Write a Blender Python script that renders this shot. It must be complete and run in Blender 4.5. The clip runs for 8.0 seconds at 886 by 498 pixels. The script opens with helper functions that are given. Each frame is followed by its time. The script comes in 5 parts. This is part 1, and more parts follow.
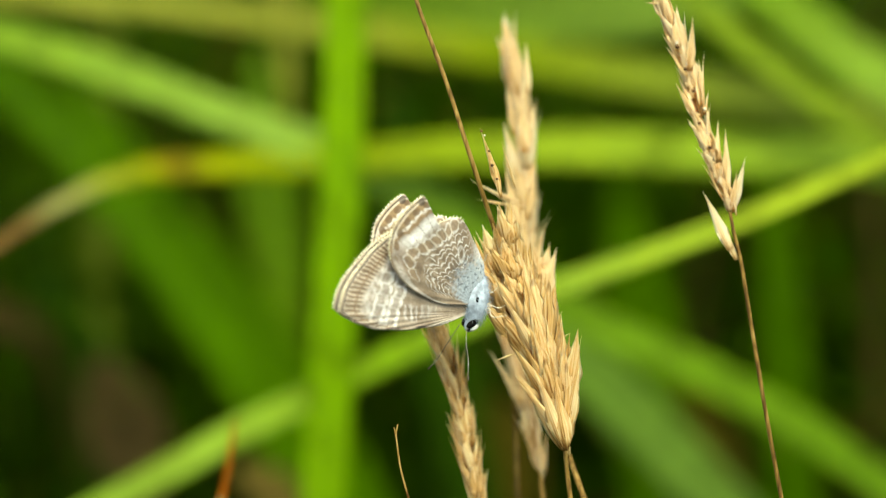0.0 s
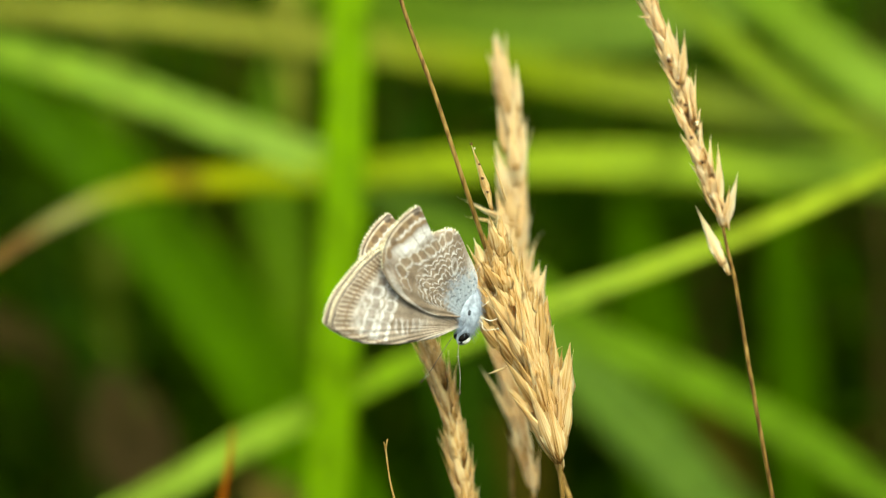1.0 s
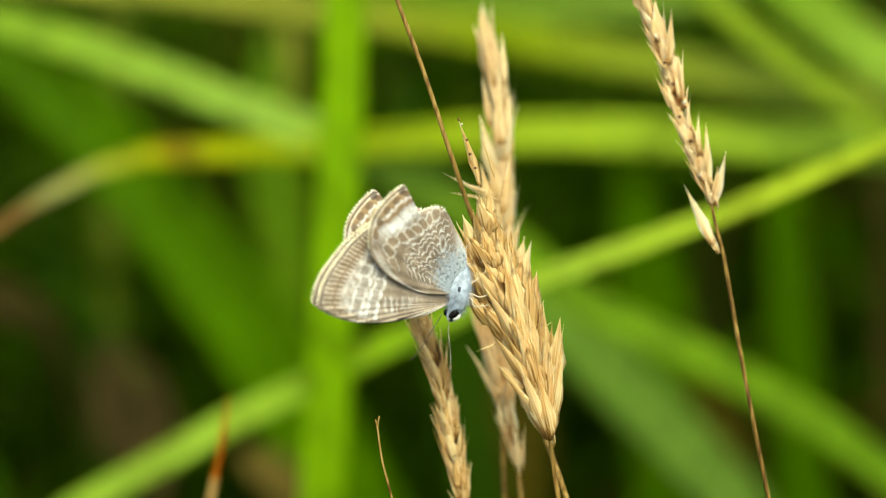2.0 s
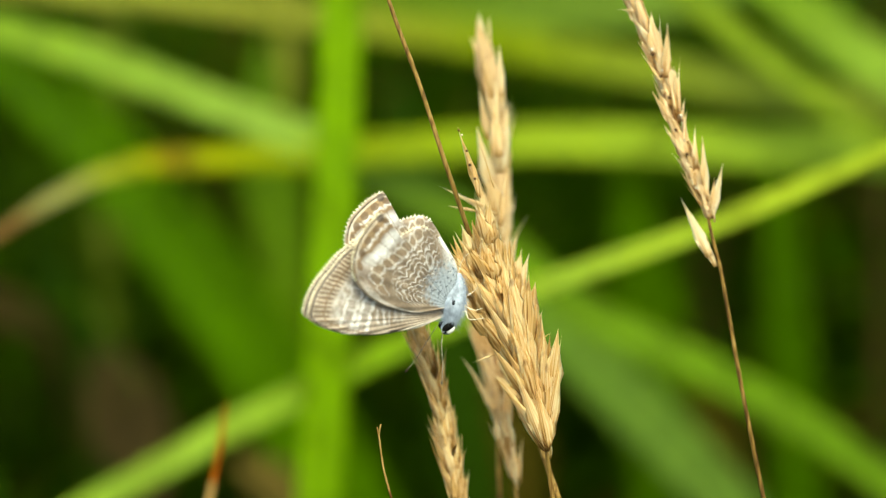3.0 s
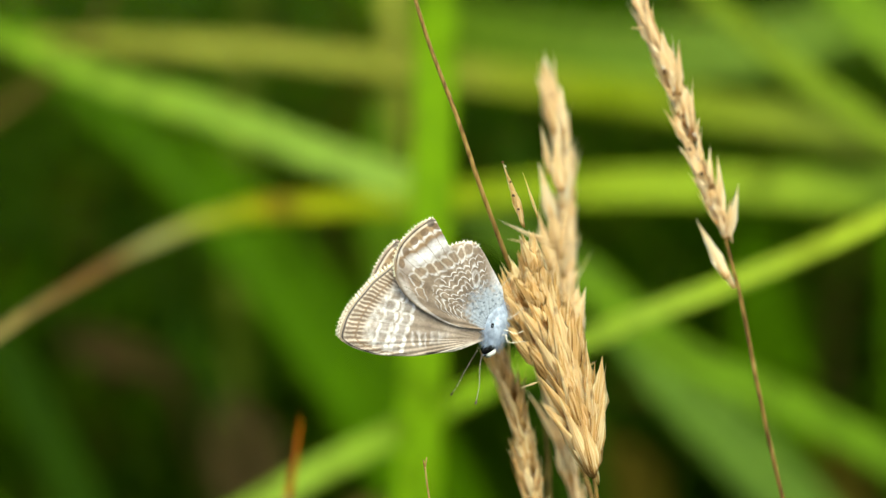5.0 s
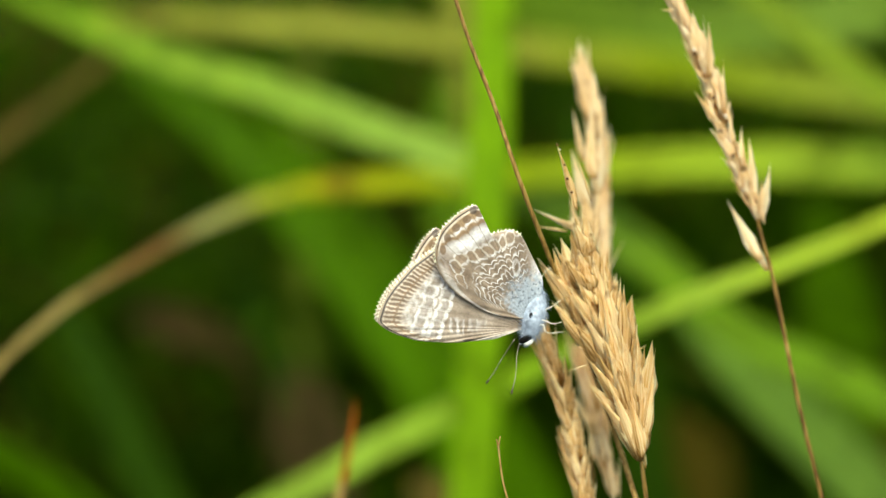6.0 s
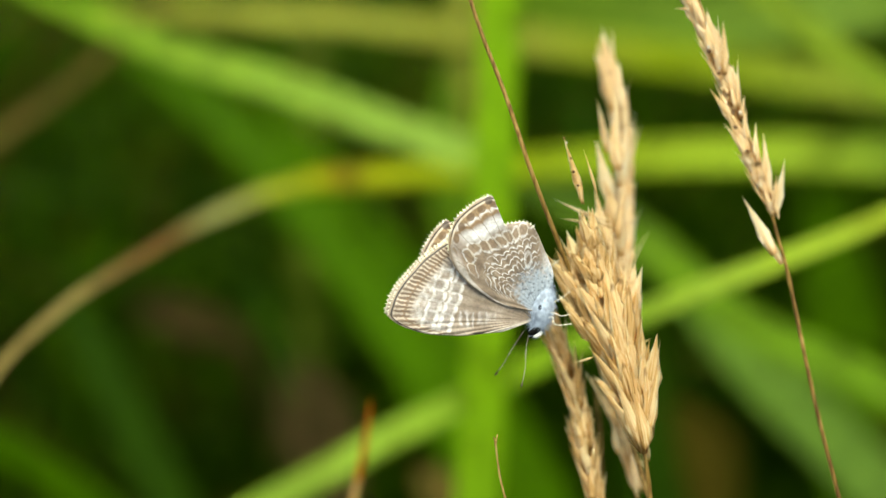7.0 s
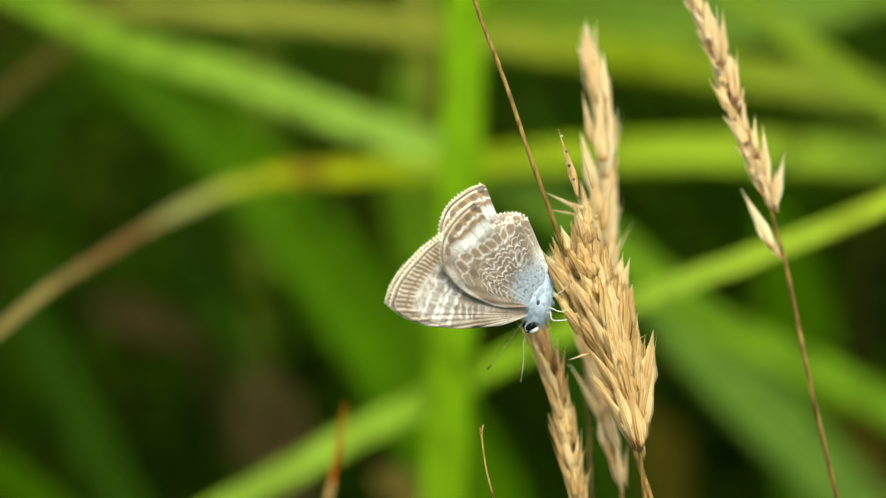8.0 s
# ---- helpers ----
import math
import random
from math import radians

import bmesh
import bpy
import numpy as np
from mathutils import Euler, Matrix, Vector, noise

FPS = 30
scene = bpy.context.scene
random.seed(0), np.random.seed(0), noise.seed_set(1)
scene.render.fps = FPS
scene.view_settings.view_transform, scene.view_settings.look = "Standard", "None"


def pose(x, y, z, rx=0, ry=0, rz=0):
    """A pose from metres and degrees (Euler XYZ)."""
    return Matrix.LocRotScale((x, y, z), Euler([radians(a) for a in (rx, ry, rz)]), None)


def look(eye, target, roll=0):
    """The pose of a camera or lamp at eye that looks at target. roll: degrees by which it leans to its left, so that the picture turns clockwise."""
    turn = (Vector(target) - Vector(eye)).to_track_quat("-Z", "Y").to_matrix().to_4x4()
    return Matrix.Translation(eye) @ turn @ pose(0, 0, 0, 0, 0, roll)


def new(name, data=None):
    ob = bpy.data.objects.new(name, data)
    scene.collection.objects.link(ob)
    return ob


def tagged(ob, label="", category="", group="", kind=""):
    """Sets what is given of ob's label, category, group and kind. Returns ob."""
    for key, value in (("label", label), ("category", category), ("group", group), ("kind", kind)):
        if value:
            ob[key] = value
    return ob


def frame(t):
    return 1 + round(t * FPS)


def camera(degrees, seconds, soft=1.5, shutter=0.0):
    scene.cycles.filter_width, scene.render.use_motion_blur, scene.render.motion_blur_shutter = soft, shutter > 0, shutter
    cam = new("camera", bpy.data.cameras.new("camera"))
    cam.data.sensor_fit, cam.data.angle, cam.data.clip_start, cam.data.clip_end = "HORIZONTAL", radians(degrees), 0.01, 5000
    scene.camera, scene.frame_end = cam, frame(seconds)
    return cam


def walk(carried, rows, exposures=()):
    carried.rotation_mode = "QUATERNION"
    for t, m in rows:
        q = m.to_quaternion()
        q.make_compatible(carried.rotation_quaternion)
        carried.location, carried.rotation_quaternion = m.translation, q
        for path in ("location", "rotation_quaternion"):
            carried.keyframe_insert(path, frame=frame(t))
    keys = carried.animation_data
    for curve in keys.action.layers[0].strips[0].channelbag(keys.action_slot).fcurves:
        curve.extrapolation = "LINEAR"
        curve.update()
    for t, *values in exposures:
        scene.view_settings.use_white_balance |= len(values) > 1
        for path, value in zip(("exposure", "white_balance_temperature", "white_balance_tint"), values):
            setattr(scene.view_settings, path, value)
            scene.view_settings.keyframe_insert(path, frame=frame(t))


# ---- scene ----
MM = 0.001

# ---- camera: hand-held close-up, drifting a little to the side ----
cam = camera(30.0, 8.0, soft=1.25)
cam.data.dof.use_dof = True
cam.data.dof.focus_distance = 0.171
cam.data.dof.aperture_fstop = 10.0
walk(cam, [
    (0.0, pose(-0.00000, -0.17000, 0.45000, 78.000, -0.000, 0.000)),
    (0.5, pose(0.00138, -0.16957, 0.44961, 78.328, 0.061, 0.308)),
    (1.0, pose(0.00243, -0.16924, 0.44982, 78.504, 0.132, 0.501)),
    (1.5, pose(0.00383, -0.16848, 0.45033, 77.952, 0.184, 0.820)),
    (1.7, pose(0.00383, -0.16848, 0.45033, 77.481, 0.142, 0.624)),
    (2.8, pose(0.00403, -0.16848, 0.45144, 77.332, 0.136, 0.649)),
    (3.0, pose(0.00403, -0.16848, 0.45144, 77.512, 0.111, 0.532)),
    (3.5, pose(0.00439, -0.16825, 0.45097, 77.723, 0.099, 0.568)),
    (4.0, pose(0.00918, -0.16978, 0.45088, 78.202, 0.495, 2.050)),
    (4.5, pose(0.01532, -0.17244, 0.44819, 79.478, 1.103, 4.546)),
    (5.0, pose(0.01626, -0.17229, 0.44805, 79.767, 1.349, 5.697)),
    (5.2, pose(0.01612, -0.17183, 0.44826, 79.745, 1.377, 5.981)),
    (6.3, pose(0.02134, -0.17126, 0.44960, 78.648, 2.064, 8.695)),
    (6.5, pose(0.02019, -0.17189, 0.44948, 78.698, 1.983, 8.432)),
    (7.0, pose(0.01941, -0.17208, 0.44986, 78.513, 1.965, 8.333)),
    (7.5, pose(0.01939, -0.17160, 0.45022, 78.284, 1.983, 8.322)),
    (8.0, pose(0.01312, -0.17006, 0.44886, 78.428, 1.495, 6.184)),
], exposures=[(0.0, 1.42, 8300, -11), (3.5, 1.40, 8200, -9), (5.0, 1.38, 7500, -5), (6.8, 1.37, 7500, -4), (8.0, 1.35, 7700, -8)])

# ---- world, sun and exposure: bright, thinly overcast summer day ----
world = bpy.data.worlds.new("sky")
scene.world = world
world.use_nodes = True
wn = world.node_tree.nodes
sky = wn.new("ShaderNodeTexSky")
sky.sky_type = "NISHITA"
sky.sun_disc = False
sky.sun_elevation = radians(62)
sky.sun_rotation = radians(166)
sky.dust_density = 3.0
world.node_tree.links.new(sky.outputs["Color"], wn["Background"].inputs["Color"])
wn["Background"].inputs["Strength"].default_value = 0.19

sun = new("sun", bpy.data.lights.new("sun", "SUN"))
sun.data.energy = 2.3
sun.data.angle = radians(40)
sun.data.color = (1.0, 0.95, 0.82)
sun.matrix_world = look((0.3, -1.2, 2.5), (0, 0, 0.4))


# ---- materials ----
def nodes_of(name):
    m = bpy.data.materials.new(name)
    m.use_nodes = True
    return m, m.node_tree.nodes, m.node_tree.links, m.node_tree.nodes["Principled BSDF"]


def ramp(nodes, stops, mode="LINEAR"):
    r = nodes.new("ShaderNodeValToRGB")
    r.color_ramp.interpolation = mode
    e = r.color_ramp.elements
    while len(e) > 1:
        e.remove(e[-1])
    e[0].position, e[0].color = stops[0][0], (*stops[0][1], 1)
    for p, c in stops[1:]:
        e.new(p).color = (*c, 1)
    return r


def maths(nodes, links, op, a, b=None, c=None):
    n = nodes.new("ShaderNodeMath")
    n.operation = op
    for i, v in enumerate((a, b, c)):
        if v is None:
            continue
        if isinstance(v, (int, float)):
            n.inputs[i].default_value = v
        else:
            links.new(v, n.inputs[i])
    return n.outputs[0]


def mixed(nodes, links, fac, a, b, kind="MIX"):
    n = nodes.new("ShaderNodeMix")
    n.data_type, n.blend_type = "RGBA", kind
    for i, v in ((0, fac), (6, a), (7, b)):
        if isinstance(v, (int, float)):
            n.inputs[i].default_value = v
        elif isinstance(v, tuple):
            n.inputs[i].default_value = (*v, 1)
        else:
            links.new(v, n.inputs[i])
    return n.outputs[2]


def noise_of(nodes, links, vector, scale, detail=3.0):
    n = nodes.new("ShaderNodeTexNoise")
    n.inputs["Scale"].default_value = scale
    n.inputs["Detail"].default_value = detail
    if vector is not None:
        links.new(vector, n.inputs["Vector"])
    return n.outputs["Fac"]


def see_through(nodes, links, bsdf, colour, share):
    """Thin tissue: part of the light passes through it, diffused."""
    t = nodes.new("ShaderNodeBsdfTranslucent")
    if isinstance(colour, tuple):
        t.inputs["Color"].default_value = (*colour, 1)
    else:
        links.new(colour, t.inputs["Color"])
    mx = nodes.new("ShaderNodeMixShader")
    mx.inputs[0].default_value = share
    links.new(bsdf.outputs[0], mx.inputs[1])
    links.new(t.outputs[0], mx.inputs[2])
    links.new(mx.outputs[0], nodes["Material Output"].inputs["Surface"])


def leaf_material(name, along, rib=1.3, rough=0.55, through_share=0.42):
    """Grass leaf: colours along its length, fine lengthwise nerves, a paler midrib, blotches."""
    m, n, l, b = nodes_of(name)
    uv = n.new("ShaderNodeUVMap")
    sep = n.new("ShaderNodeSeparateXYZ")
    l.new(uv.outputs[0], sep.inputs[0])
    u, v = sep.outputs[0], sep.outputs[1]
    geo = n.new("ShaderNodeTexCoord")
    blot = noise_of(n, l, geo.outputs["Object"], 45.0, 4.0)
    shifted = maths(n, l, "MULTIPLY_ADD", maths(n, l, "SUBTRACT", blot, 0.5), 0.02, u)
    base = ramp(n, along)
    l.new(shifted, base.inputs[0])
    nerve = maths(n, l, "SINE", maths(n, l, "MULTIPLY", v, 95.0))
    nerve = maths(n, l, "MULTIPLY_ADD", nerve, 0.08, 0.95)
    mid = maths(n, l, "ABSOLUTE", maths(n, l, "SUBTRACT", v, 0.5))
    mid = maths(n, l, "LESS_THAN", mid, 0.055)
    gain = maths(n, l, "MULTIPLY_ADD", mid, rib - 1.0, nerve)
    stain = ramp(n, [(0.30, (0.62, 0.60, 0.36)), (0.52, (1, 1, 0.65)), (0.75, (1.14, 1.1, 0.6))])
    l.new(noise_of(n, l, geo.outputs["Object"], 160.0, 5.0), stain.inputs[0])
    col = mixed(n, l, 1.0, base.outputs[0], stain.outputs[0], "MULTIPLY")
    comb = n.new("ShaderNodeCombineColor")
    for i in range(3):
        l.new(gain, comb.inputs[i])
    col = mixed(n, l, 1.0, col, comb.outputs[0], "MULTIPLY")
    l.new(col, b.inputs["Base Color"])
    b.inputs["Roughness"].default_value = rough
    b.inputs["Specular IOR Level"].default_value = 0.03
    bump = n.new("ShaderNodeBump")
    bump.inputs["Strength"].default_value = 0.25
    bump.inputs["Distance"].default_value = 0.0002
    l.new(nerve, bump.inputs["Height"])
    l.new(bump.outputs[0], b.inputs["Normal"])
    see_through(n, l, b, mixed(n, l, 1.0, col, (1.1, 1.2, 0.2), "MULTIPLY"), through_share)
    return m


GREEN = leaf_material("leaf_bright_green", [(0, (0.13, 0.25, 0.012)), (0.2, (0.13, 0.26, 0.014)), (1, (0.09, 0.18, 0.01))], 1.1)
PALE = leaf_material("leaf_pale_green", [(0, (0.09, 0.18, 0.008)), (0.1, (0.12, 0.21, 0.03)), (0.2, (0.17, 0.28, 0.065)), (0.3, (0.085, 0.17, 0.014)), (0.55, (0.066, 0.138, 0.012)), (1, (0.06, 0.13, 0.008))])
MOSS = leaf_material("leaf_grey_green", [(0, (0.075, 0.15, 0.028)), (0.3, (0.092, 0.17, 0.042)), (1, (0.08, 0.15, 0.024))])
YELLOWISH = leaf_material("leaf_yellow_green", [(0, (0.12, 0.185, 0.022)), (0.3, (0.11, 0.18, 0.02)), (1, (0.08, 0.15, 0.012))], 1.15)
LIME = leaf_material("leaf_lime_green", [(0, (0.24, 0.34, 0.04)), (0.1, (0.29, 0.385, 0.05)), (0.17, (0.25, 0.365, 0.06)), (0.26, (0.2, 0.35, 0.03)), (0.33, (0.2, 0.32, 0.06)), (0.45, (0.2, 0.32, 0.06)), (1, (0.11, 0.23, 0.01))])
OLIVE = leaf_material("leaf_olive", [(0, (0.15, 0.17, 0.035)), (0.1, (0.19, 0.21, 0.05)), (0.18, (0.16, 0.185, 0.035)), (0.25, (0.110, 0.160, 0.006)), (0.34, (0.145, 0.195, 0.035)), (0.5, (0.14, 0.19, 0.04)), (1, (0.09, 0.155, 0.006))])
MIDDLE = leaf_material("leaf_middle_green", [(0, (0.075, 0.155, 0.012)), (0.3, (0.082, 0.165, 0.012)), (1, (0.06, 0.13, 0.01))], 1.1)
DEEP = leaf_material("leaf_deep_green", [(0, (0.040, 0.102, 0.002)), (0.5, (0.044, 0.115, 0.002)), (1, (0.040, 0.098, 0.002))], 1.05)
# DEEP again, dimmed: the shade low in the grass is put into its colour
DEEP_SHADED = leaf_material("leaf_deep_green_shaded", [(0, (0.014, 0.040, 0.002)), (0.5, (0.018, 0.048, 0.002)), (1, (0.016, 0.04, 0.002))], 1.05)
ROTTEN = leaf_material("leaf_rotten", [(0, (0.022, 0.016, 0.007)), (0.5, (0.028, 0.020, 0.009)), (1, (0.02, 0.014, 0.006))], 1.05, 0.8, 0.1)
WITHER = leaf_material("leaf_withering", [(0.0, (0.15, 0.115, 0.055)), (0.045, (0.17, 0.135, 0.07)), (0.065, (0.13, 0.075, 0.03)), (0.092, (0.11, 0.055, 0.02)), (0.105, (0.17, 0.14, 0.06)),
                                          (0.12, (0.24, 0.24, 0.12)), (0.15, (0.25, 0.26, 0.09)), (0.172, (0.235, 0.265, 0.03)), (0.195, (0.215, 0.24, 0.012)), (0.205, (0.13, 0.085, 0.012)),
                                          (0.215, (0.19, 0.22, 0.010)), (0.25, (0.16, 0.225, 0.010)), (0.32, (0.165, 0.245, 0.025)), (0.4, (0.15, 0.245, 0.035)), (1, (0.09, 0.18, 0.0135))])
DEAD = leaf_material("leaf_dead", [(0, (0.062, 0.048, 0.015)), (0.15, (0.070, 0.053, 0.019)), (1, (0.06, 0.045, 0.015))], 1.1, 0.7, 0.15)
PINKISH = leaf_material("leaf_pinkish_dead", [(0, (0.036, 0.026, 0.013)), (0.15, (0.048, 0.035, 0.02)), (1, (0.035, 0.025, 0.011))], 1.1, 0.7, 0.12)
RUSSET = leaf_material("leaf_russet", [(0, (0.038, 0.032, 0.005)), (0.5, (0.050, 0.039, 0.006)), (1, (0.034, 0.029, 0.005))], 1.05, 0.8, 0.15)
RUST = leaf_material("leaf_rust_red", [(0, (0.22, 0.06, 0.008)), (0.6, (0.26, 0.055, 0.008)), (1, (0.33, 0.17, 0.05))], 1.0, 0.6, 0.15)


def straw_material(name, dark, mid, light, grain=900.0, papery=True):
    """Dry straw: fibres along the piece, each piece of its own tone, dark flecks; papery husks have fine ribs and pale thin rims."""
    m, n, l, b = nodes_of(name)
    tc = n.new("ShaderNodeTexCoord")
    mp = n.new("ShaderNodeMapping")
    mp.inputs["Scale"].default_value = (1, 1, 0.06)
    l.new(tc.outputs["Object"], mp.inputs[0])
    info = n.new("ShaderNodeObjectInfo")
    fib = noise_of(n, l, mp.outputs[0], grain * 5.0, 3.0)
    spot = noise_of(n, l, tc.outputs["Object"], grain * 0.35, 3.0)
    tone = maths(n, l, "MULTIPLY_ADD", info.outputs["Random"], 0.34, maths(n, l, "MULTIPLY_ADD", fib, 1.9, -0.64))
    height = fib
    if papery:
        uv = n.new("ShaderNodeUVMap")
        sep = n.new("ShaderNodeSeparateXYZ")
        l.new(uv.outputs[0], sep.inputs[0])
        rib = maths(n, l, "SINE", maths(n, l, "MULTIPLY", sep.outputs[0], 38.0))
        tone = maths(n, l, "MULTIPLY_ADD", rib, 0.08, tone)
        rim = maths(n, l, "POWER", maths(n, l, "ABSOLUTE", maths(n, l, "MULTIPLY_ADD", sep.outputs[0], 2.0, -1.0)), 4.0)
        tone = maths(n, l, "MULTIPLY_ADD", rim, 0.16, tone)
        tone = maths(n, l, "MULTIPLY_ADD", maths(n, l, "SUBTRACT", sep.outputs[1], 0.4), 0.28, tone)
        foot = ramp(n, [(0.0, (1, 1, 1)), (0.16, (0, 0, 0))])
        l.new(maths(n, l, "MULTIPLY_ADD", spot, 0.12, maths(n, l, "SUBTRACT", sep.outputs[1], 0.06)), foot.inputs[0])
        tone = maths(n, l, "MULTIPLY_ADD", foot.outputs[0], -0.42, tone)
        height = maths(n, l, "MULTIPLY_ADD", rib, 0.4, fib)
    col = ramp(n, [(0.1, dark), (0.45, mid), (0.95, light)])
    l.new(tone, col.inputs[0])
    fleck = ramp(n, [(0.28, (0.35, 0.22, 0.13)), (0.37, (1, 1, 1))])
    l.new(spot, fleck.inputs[0])
    c = mixed(n, l, 1.0, col.outputs[0], fleck.outputs[0], "MULTIPLY")
    l.new(c, b.inputs["Base Color"])
    b.inputs["Roughness"].default_value = 0.6
    b.inputs["Specular IOR Level"].default_value = 0.12
    bump = n.new("ShaderNodeBump")
    bump.inputs["Strength"].default_value = 0.45
    bump.inputs["Distance"].default_value = 0.00008
    l.new(height, bump.inputs["Height"])
    l.new(bump.outputs[0], b.inputs["Normal"])
    see_through(n, l, b, c, 0.72 if papery else 0.1)
    return m


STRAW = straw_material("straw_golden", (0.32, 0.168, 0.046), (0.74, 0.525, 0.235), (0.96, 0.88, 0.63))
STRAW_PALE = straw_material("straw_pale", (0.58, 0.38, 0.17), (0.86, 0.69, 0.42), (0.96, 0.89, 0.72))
STALK = straw_material("stalk_brown", (0.07, 0.036, 0.010), (0.17, 0.10, 0.026), (0.28, 0.19, 0.07), 500.0, False)
BEAD = straw_material("seed_bead", (0.30, 0.24, 0.17), (0.48, 0.43, 0.35), (0.64, 0.60, 0.53), 900.0, False)
FLECK = straw_material("seed_fleck", (0.02, 0.012, 0.006), (0.06, 0.03, 0.012), (0.14, 0.07, 0.03), 900.0, False)


def ground_material():
    m, n, l, b = nodes_of("meadow_soil")
    tc = n.new("ShaderNodeTexCoord")
    col = ramp(n, [(0.3, (0.018, 0.013, 0.006)), (0.45, (0.028, 0.027, 0.008)), (0.55, (0.025, 0.05, 0.005)), (0.7, (0.038, 0.07, 0.008)), (0.85, (0.07, 0.062, 0.022))])
    l.new(noise_of(n, l, tc.outputs["Object"], 14.0, 8.0), col.inputs[0])
    l.new(col.outputs[0], b.inputs["Base Color"])
    b.inputs["Roughness"].default_value = 0.9
    bump = n.new("ShaderNodeBump")
    bump.inputs["Distance"].default_value = 0.01
    l.new(noise_of(n, l, tc.outputs["Object"], 60.0, 6.0), bump.inputs["Height"])
    l.new(bump.outputs[0], b.inputs["Normal"])
    return m


def meadow_material():
    """Grass in the mass: every blade has its own green, some are straw."""
    m, n, l, b = nodes_of("meadow_grass")
    geo = n.new("ShaderNodeNewGeometry")
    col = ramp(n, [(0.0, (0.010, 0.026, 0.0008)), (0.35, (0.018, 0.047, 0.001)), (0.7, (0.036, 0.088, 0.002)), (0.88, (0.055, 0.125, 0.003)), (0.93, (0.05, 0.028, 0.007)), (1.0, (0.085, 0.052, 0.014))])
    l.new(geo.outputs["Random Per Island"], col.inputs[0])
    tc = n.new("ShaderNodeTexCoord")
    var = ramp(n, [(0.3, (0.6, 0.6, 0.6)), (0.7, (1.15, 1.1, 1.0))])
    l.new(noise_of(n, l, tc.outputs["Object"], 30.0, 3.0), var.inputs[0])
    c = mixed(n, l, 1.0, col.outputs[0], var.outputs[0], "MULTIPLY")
    l.new(c, b.inputs["Base Color"])
    b.inputs["Roughness"].default_value = 0.6
    b.inputs["Specular IOR Level"].default_value = 0.04
    see_through(n, l, b, mixed(n, l, 1.0, c, (1.1, 1.2, 0.2), "MULTIPLY"), 0.3)
    return m


BROWN, UMBER, TAUPE = (0.165, 0.100, 0.056), (0.03, 0.023, 0.021), (0.215, 0.182, 0.155)
CREAM, WHITE, GREYBLUE = (0.47, 0.42, 0.36), (0.68, 0.68, 0.71), (0.29, 0.345, 0.42)
GREYBROWN = (0.125, 0.088, 0.060)


class Wing:
    """Nodes of a wing's scales: rr runs from the root (0) to the margin (1), turn is the angle round the root in degrees, x and z are millimetres in the wing's plane."""

    def __init__(self, name):
        self.m, self.n, self.l, self.b = nodes_of(name)
        n, l = self.n, self.l
        edge, plan = n.new("ShaderNodeUVMap"), n.new("ShaderNodeUVMap")
        edge.uv_map, plan.uv_map = "edge", "plan"
        se, sp = n.new("ShaderNodeSeparateXYZ"), n.new("ShaderNodeSeparateXYZ")
        l.new(edge.outputs[0], se.inputs[0])
        l.new(plan.outputs[0], sp.inputs[0])
        self.plan = plan.outputs[0]
        self.rr, self.turn = se.outputs[0], self.op("MULTIPLY", se.outputs[1], 120.0)
        self.x, self.z = self.op("MULTIPLY", sp.outputs[0], 16.0), self.op("MULTIPLY", sp.outputs[1], 16.0)
        self.col = None

    def op(self, kind, p, q=None, r=None):
        return maths(self.n, self.l, kind, p, q, r)

    def noise(self, scale, detail=2.0):
        return self.op("SUBTRACT", noise_of(self.n, self.l, self.plan, scale, detail), 0.5)

    def rise(self, value, lo, hi):
        """0 below lo, 1 above hi (or the other way round), eased."""
        r = self.n.new("ShaderNodeMapRange")
        r.interpolation_type = "SMOOTHSTEP"
        r.inputs["From Min"].default_value, r.inputs["From Max"].default_value = min(lo, hi), max(lo, hi)
        r.inputs["To Min"].default_value, r.inputs["To Max"].default_value = (0, 1) if lo < hi else (1, 0)
        self.l.new(value, r.inputs["Value"])
        return r.outputs["Result"]

    def between(self, value, lo, hi, soft):
        return self.op("MULTIPLY", self.rise(value, lo - soft, lo + soft), self.rise(value, hi + soft, hi - soft))

    def random(self, value):
        w = self.n.new("ShaderNodeTexWhiteNoise")
        w.noise_dimensions = "1D"
        self.l.new(self.op("FLOOR", value), w.inputs["W"])
        return self.op("SUBTRACT", w.outputs["Value"], 0.5)

    def paint(self, colour, *masks):
        fac = masks[0]
        for m in masks[1:]:
            fac = self.op("MULTIPLY", fac, m)
        self.col = mixed(self.n, self.l, fac, self.col, colour)

    def blob(self, dx, dz):
        """Squared distance in an ellipse's own radii."""
        return self.op("ADD", self.op("MULTIPLY", dx, dx), self.op("MULTIPLY", dz, dz))

    def finish(self):
        """Scales: a fine mealy grain and faint blotches over the pattern."""
        n, l, b = self.n, self.l, self.b
        for scale, lo, hi in ((55.0, 0.80, 1.14), (7.0, 0.88, 1.1)):
            grain = ramp(n, [(0.3, (lo, lo, lo)), (0.7, (hi, hi, hi))])
            l.new(noise_of(n, l, self.plan, scale, 5.0), grain.inputs[0])
            self.col = mixed(n, l, 1.0, self.col, grain.outputs[0], "MULTIPLY")
        l.new(self.col, b.inputs["Base Color"])
        b.inputs["Roughness"].default_value = 0.6
        b.inputs["Sheen Weight"].default_value = 0.1
        bump = n.new("ShaderNodeBump")
        bump.inputs["Strength"].default_value = 0.3
        bump.inputs["Distance"].default_value = 0.00006
        l.new(noise_of(n, l, self.plan, 60.0, 4.0), bump.inputs["Height"])
        l.new(bump.outputs[0], b.inputs["Normal"])
        see_through(n, l, b, self.col, 0.2)
        return self.m


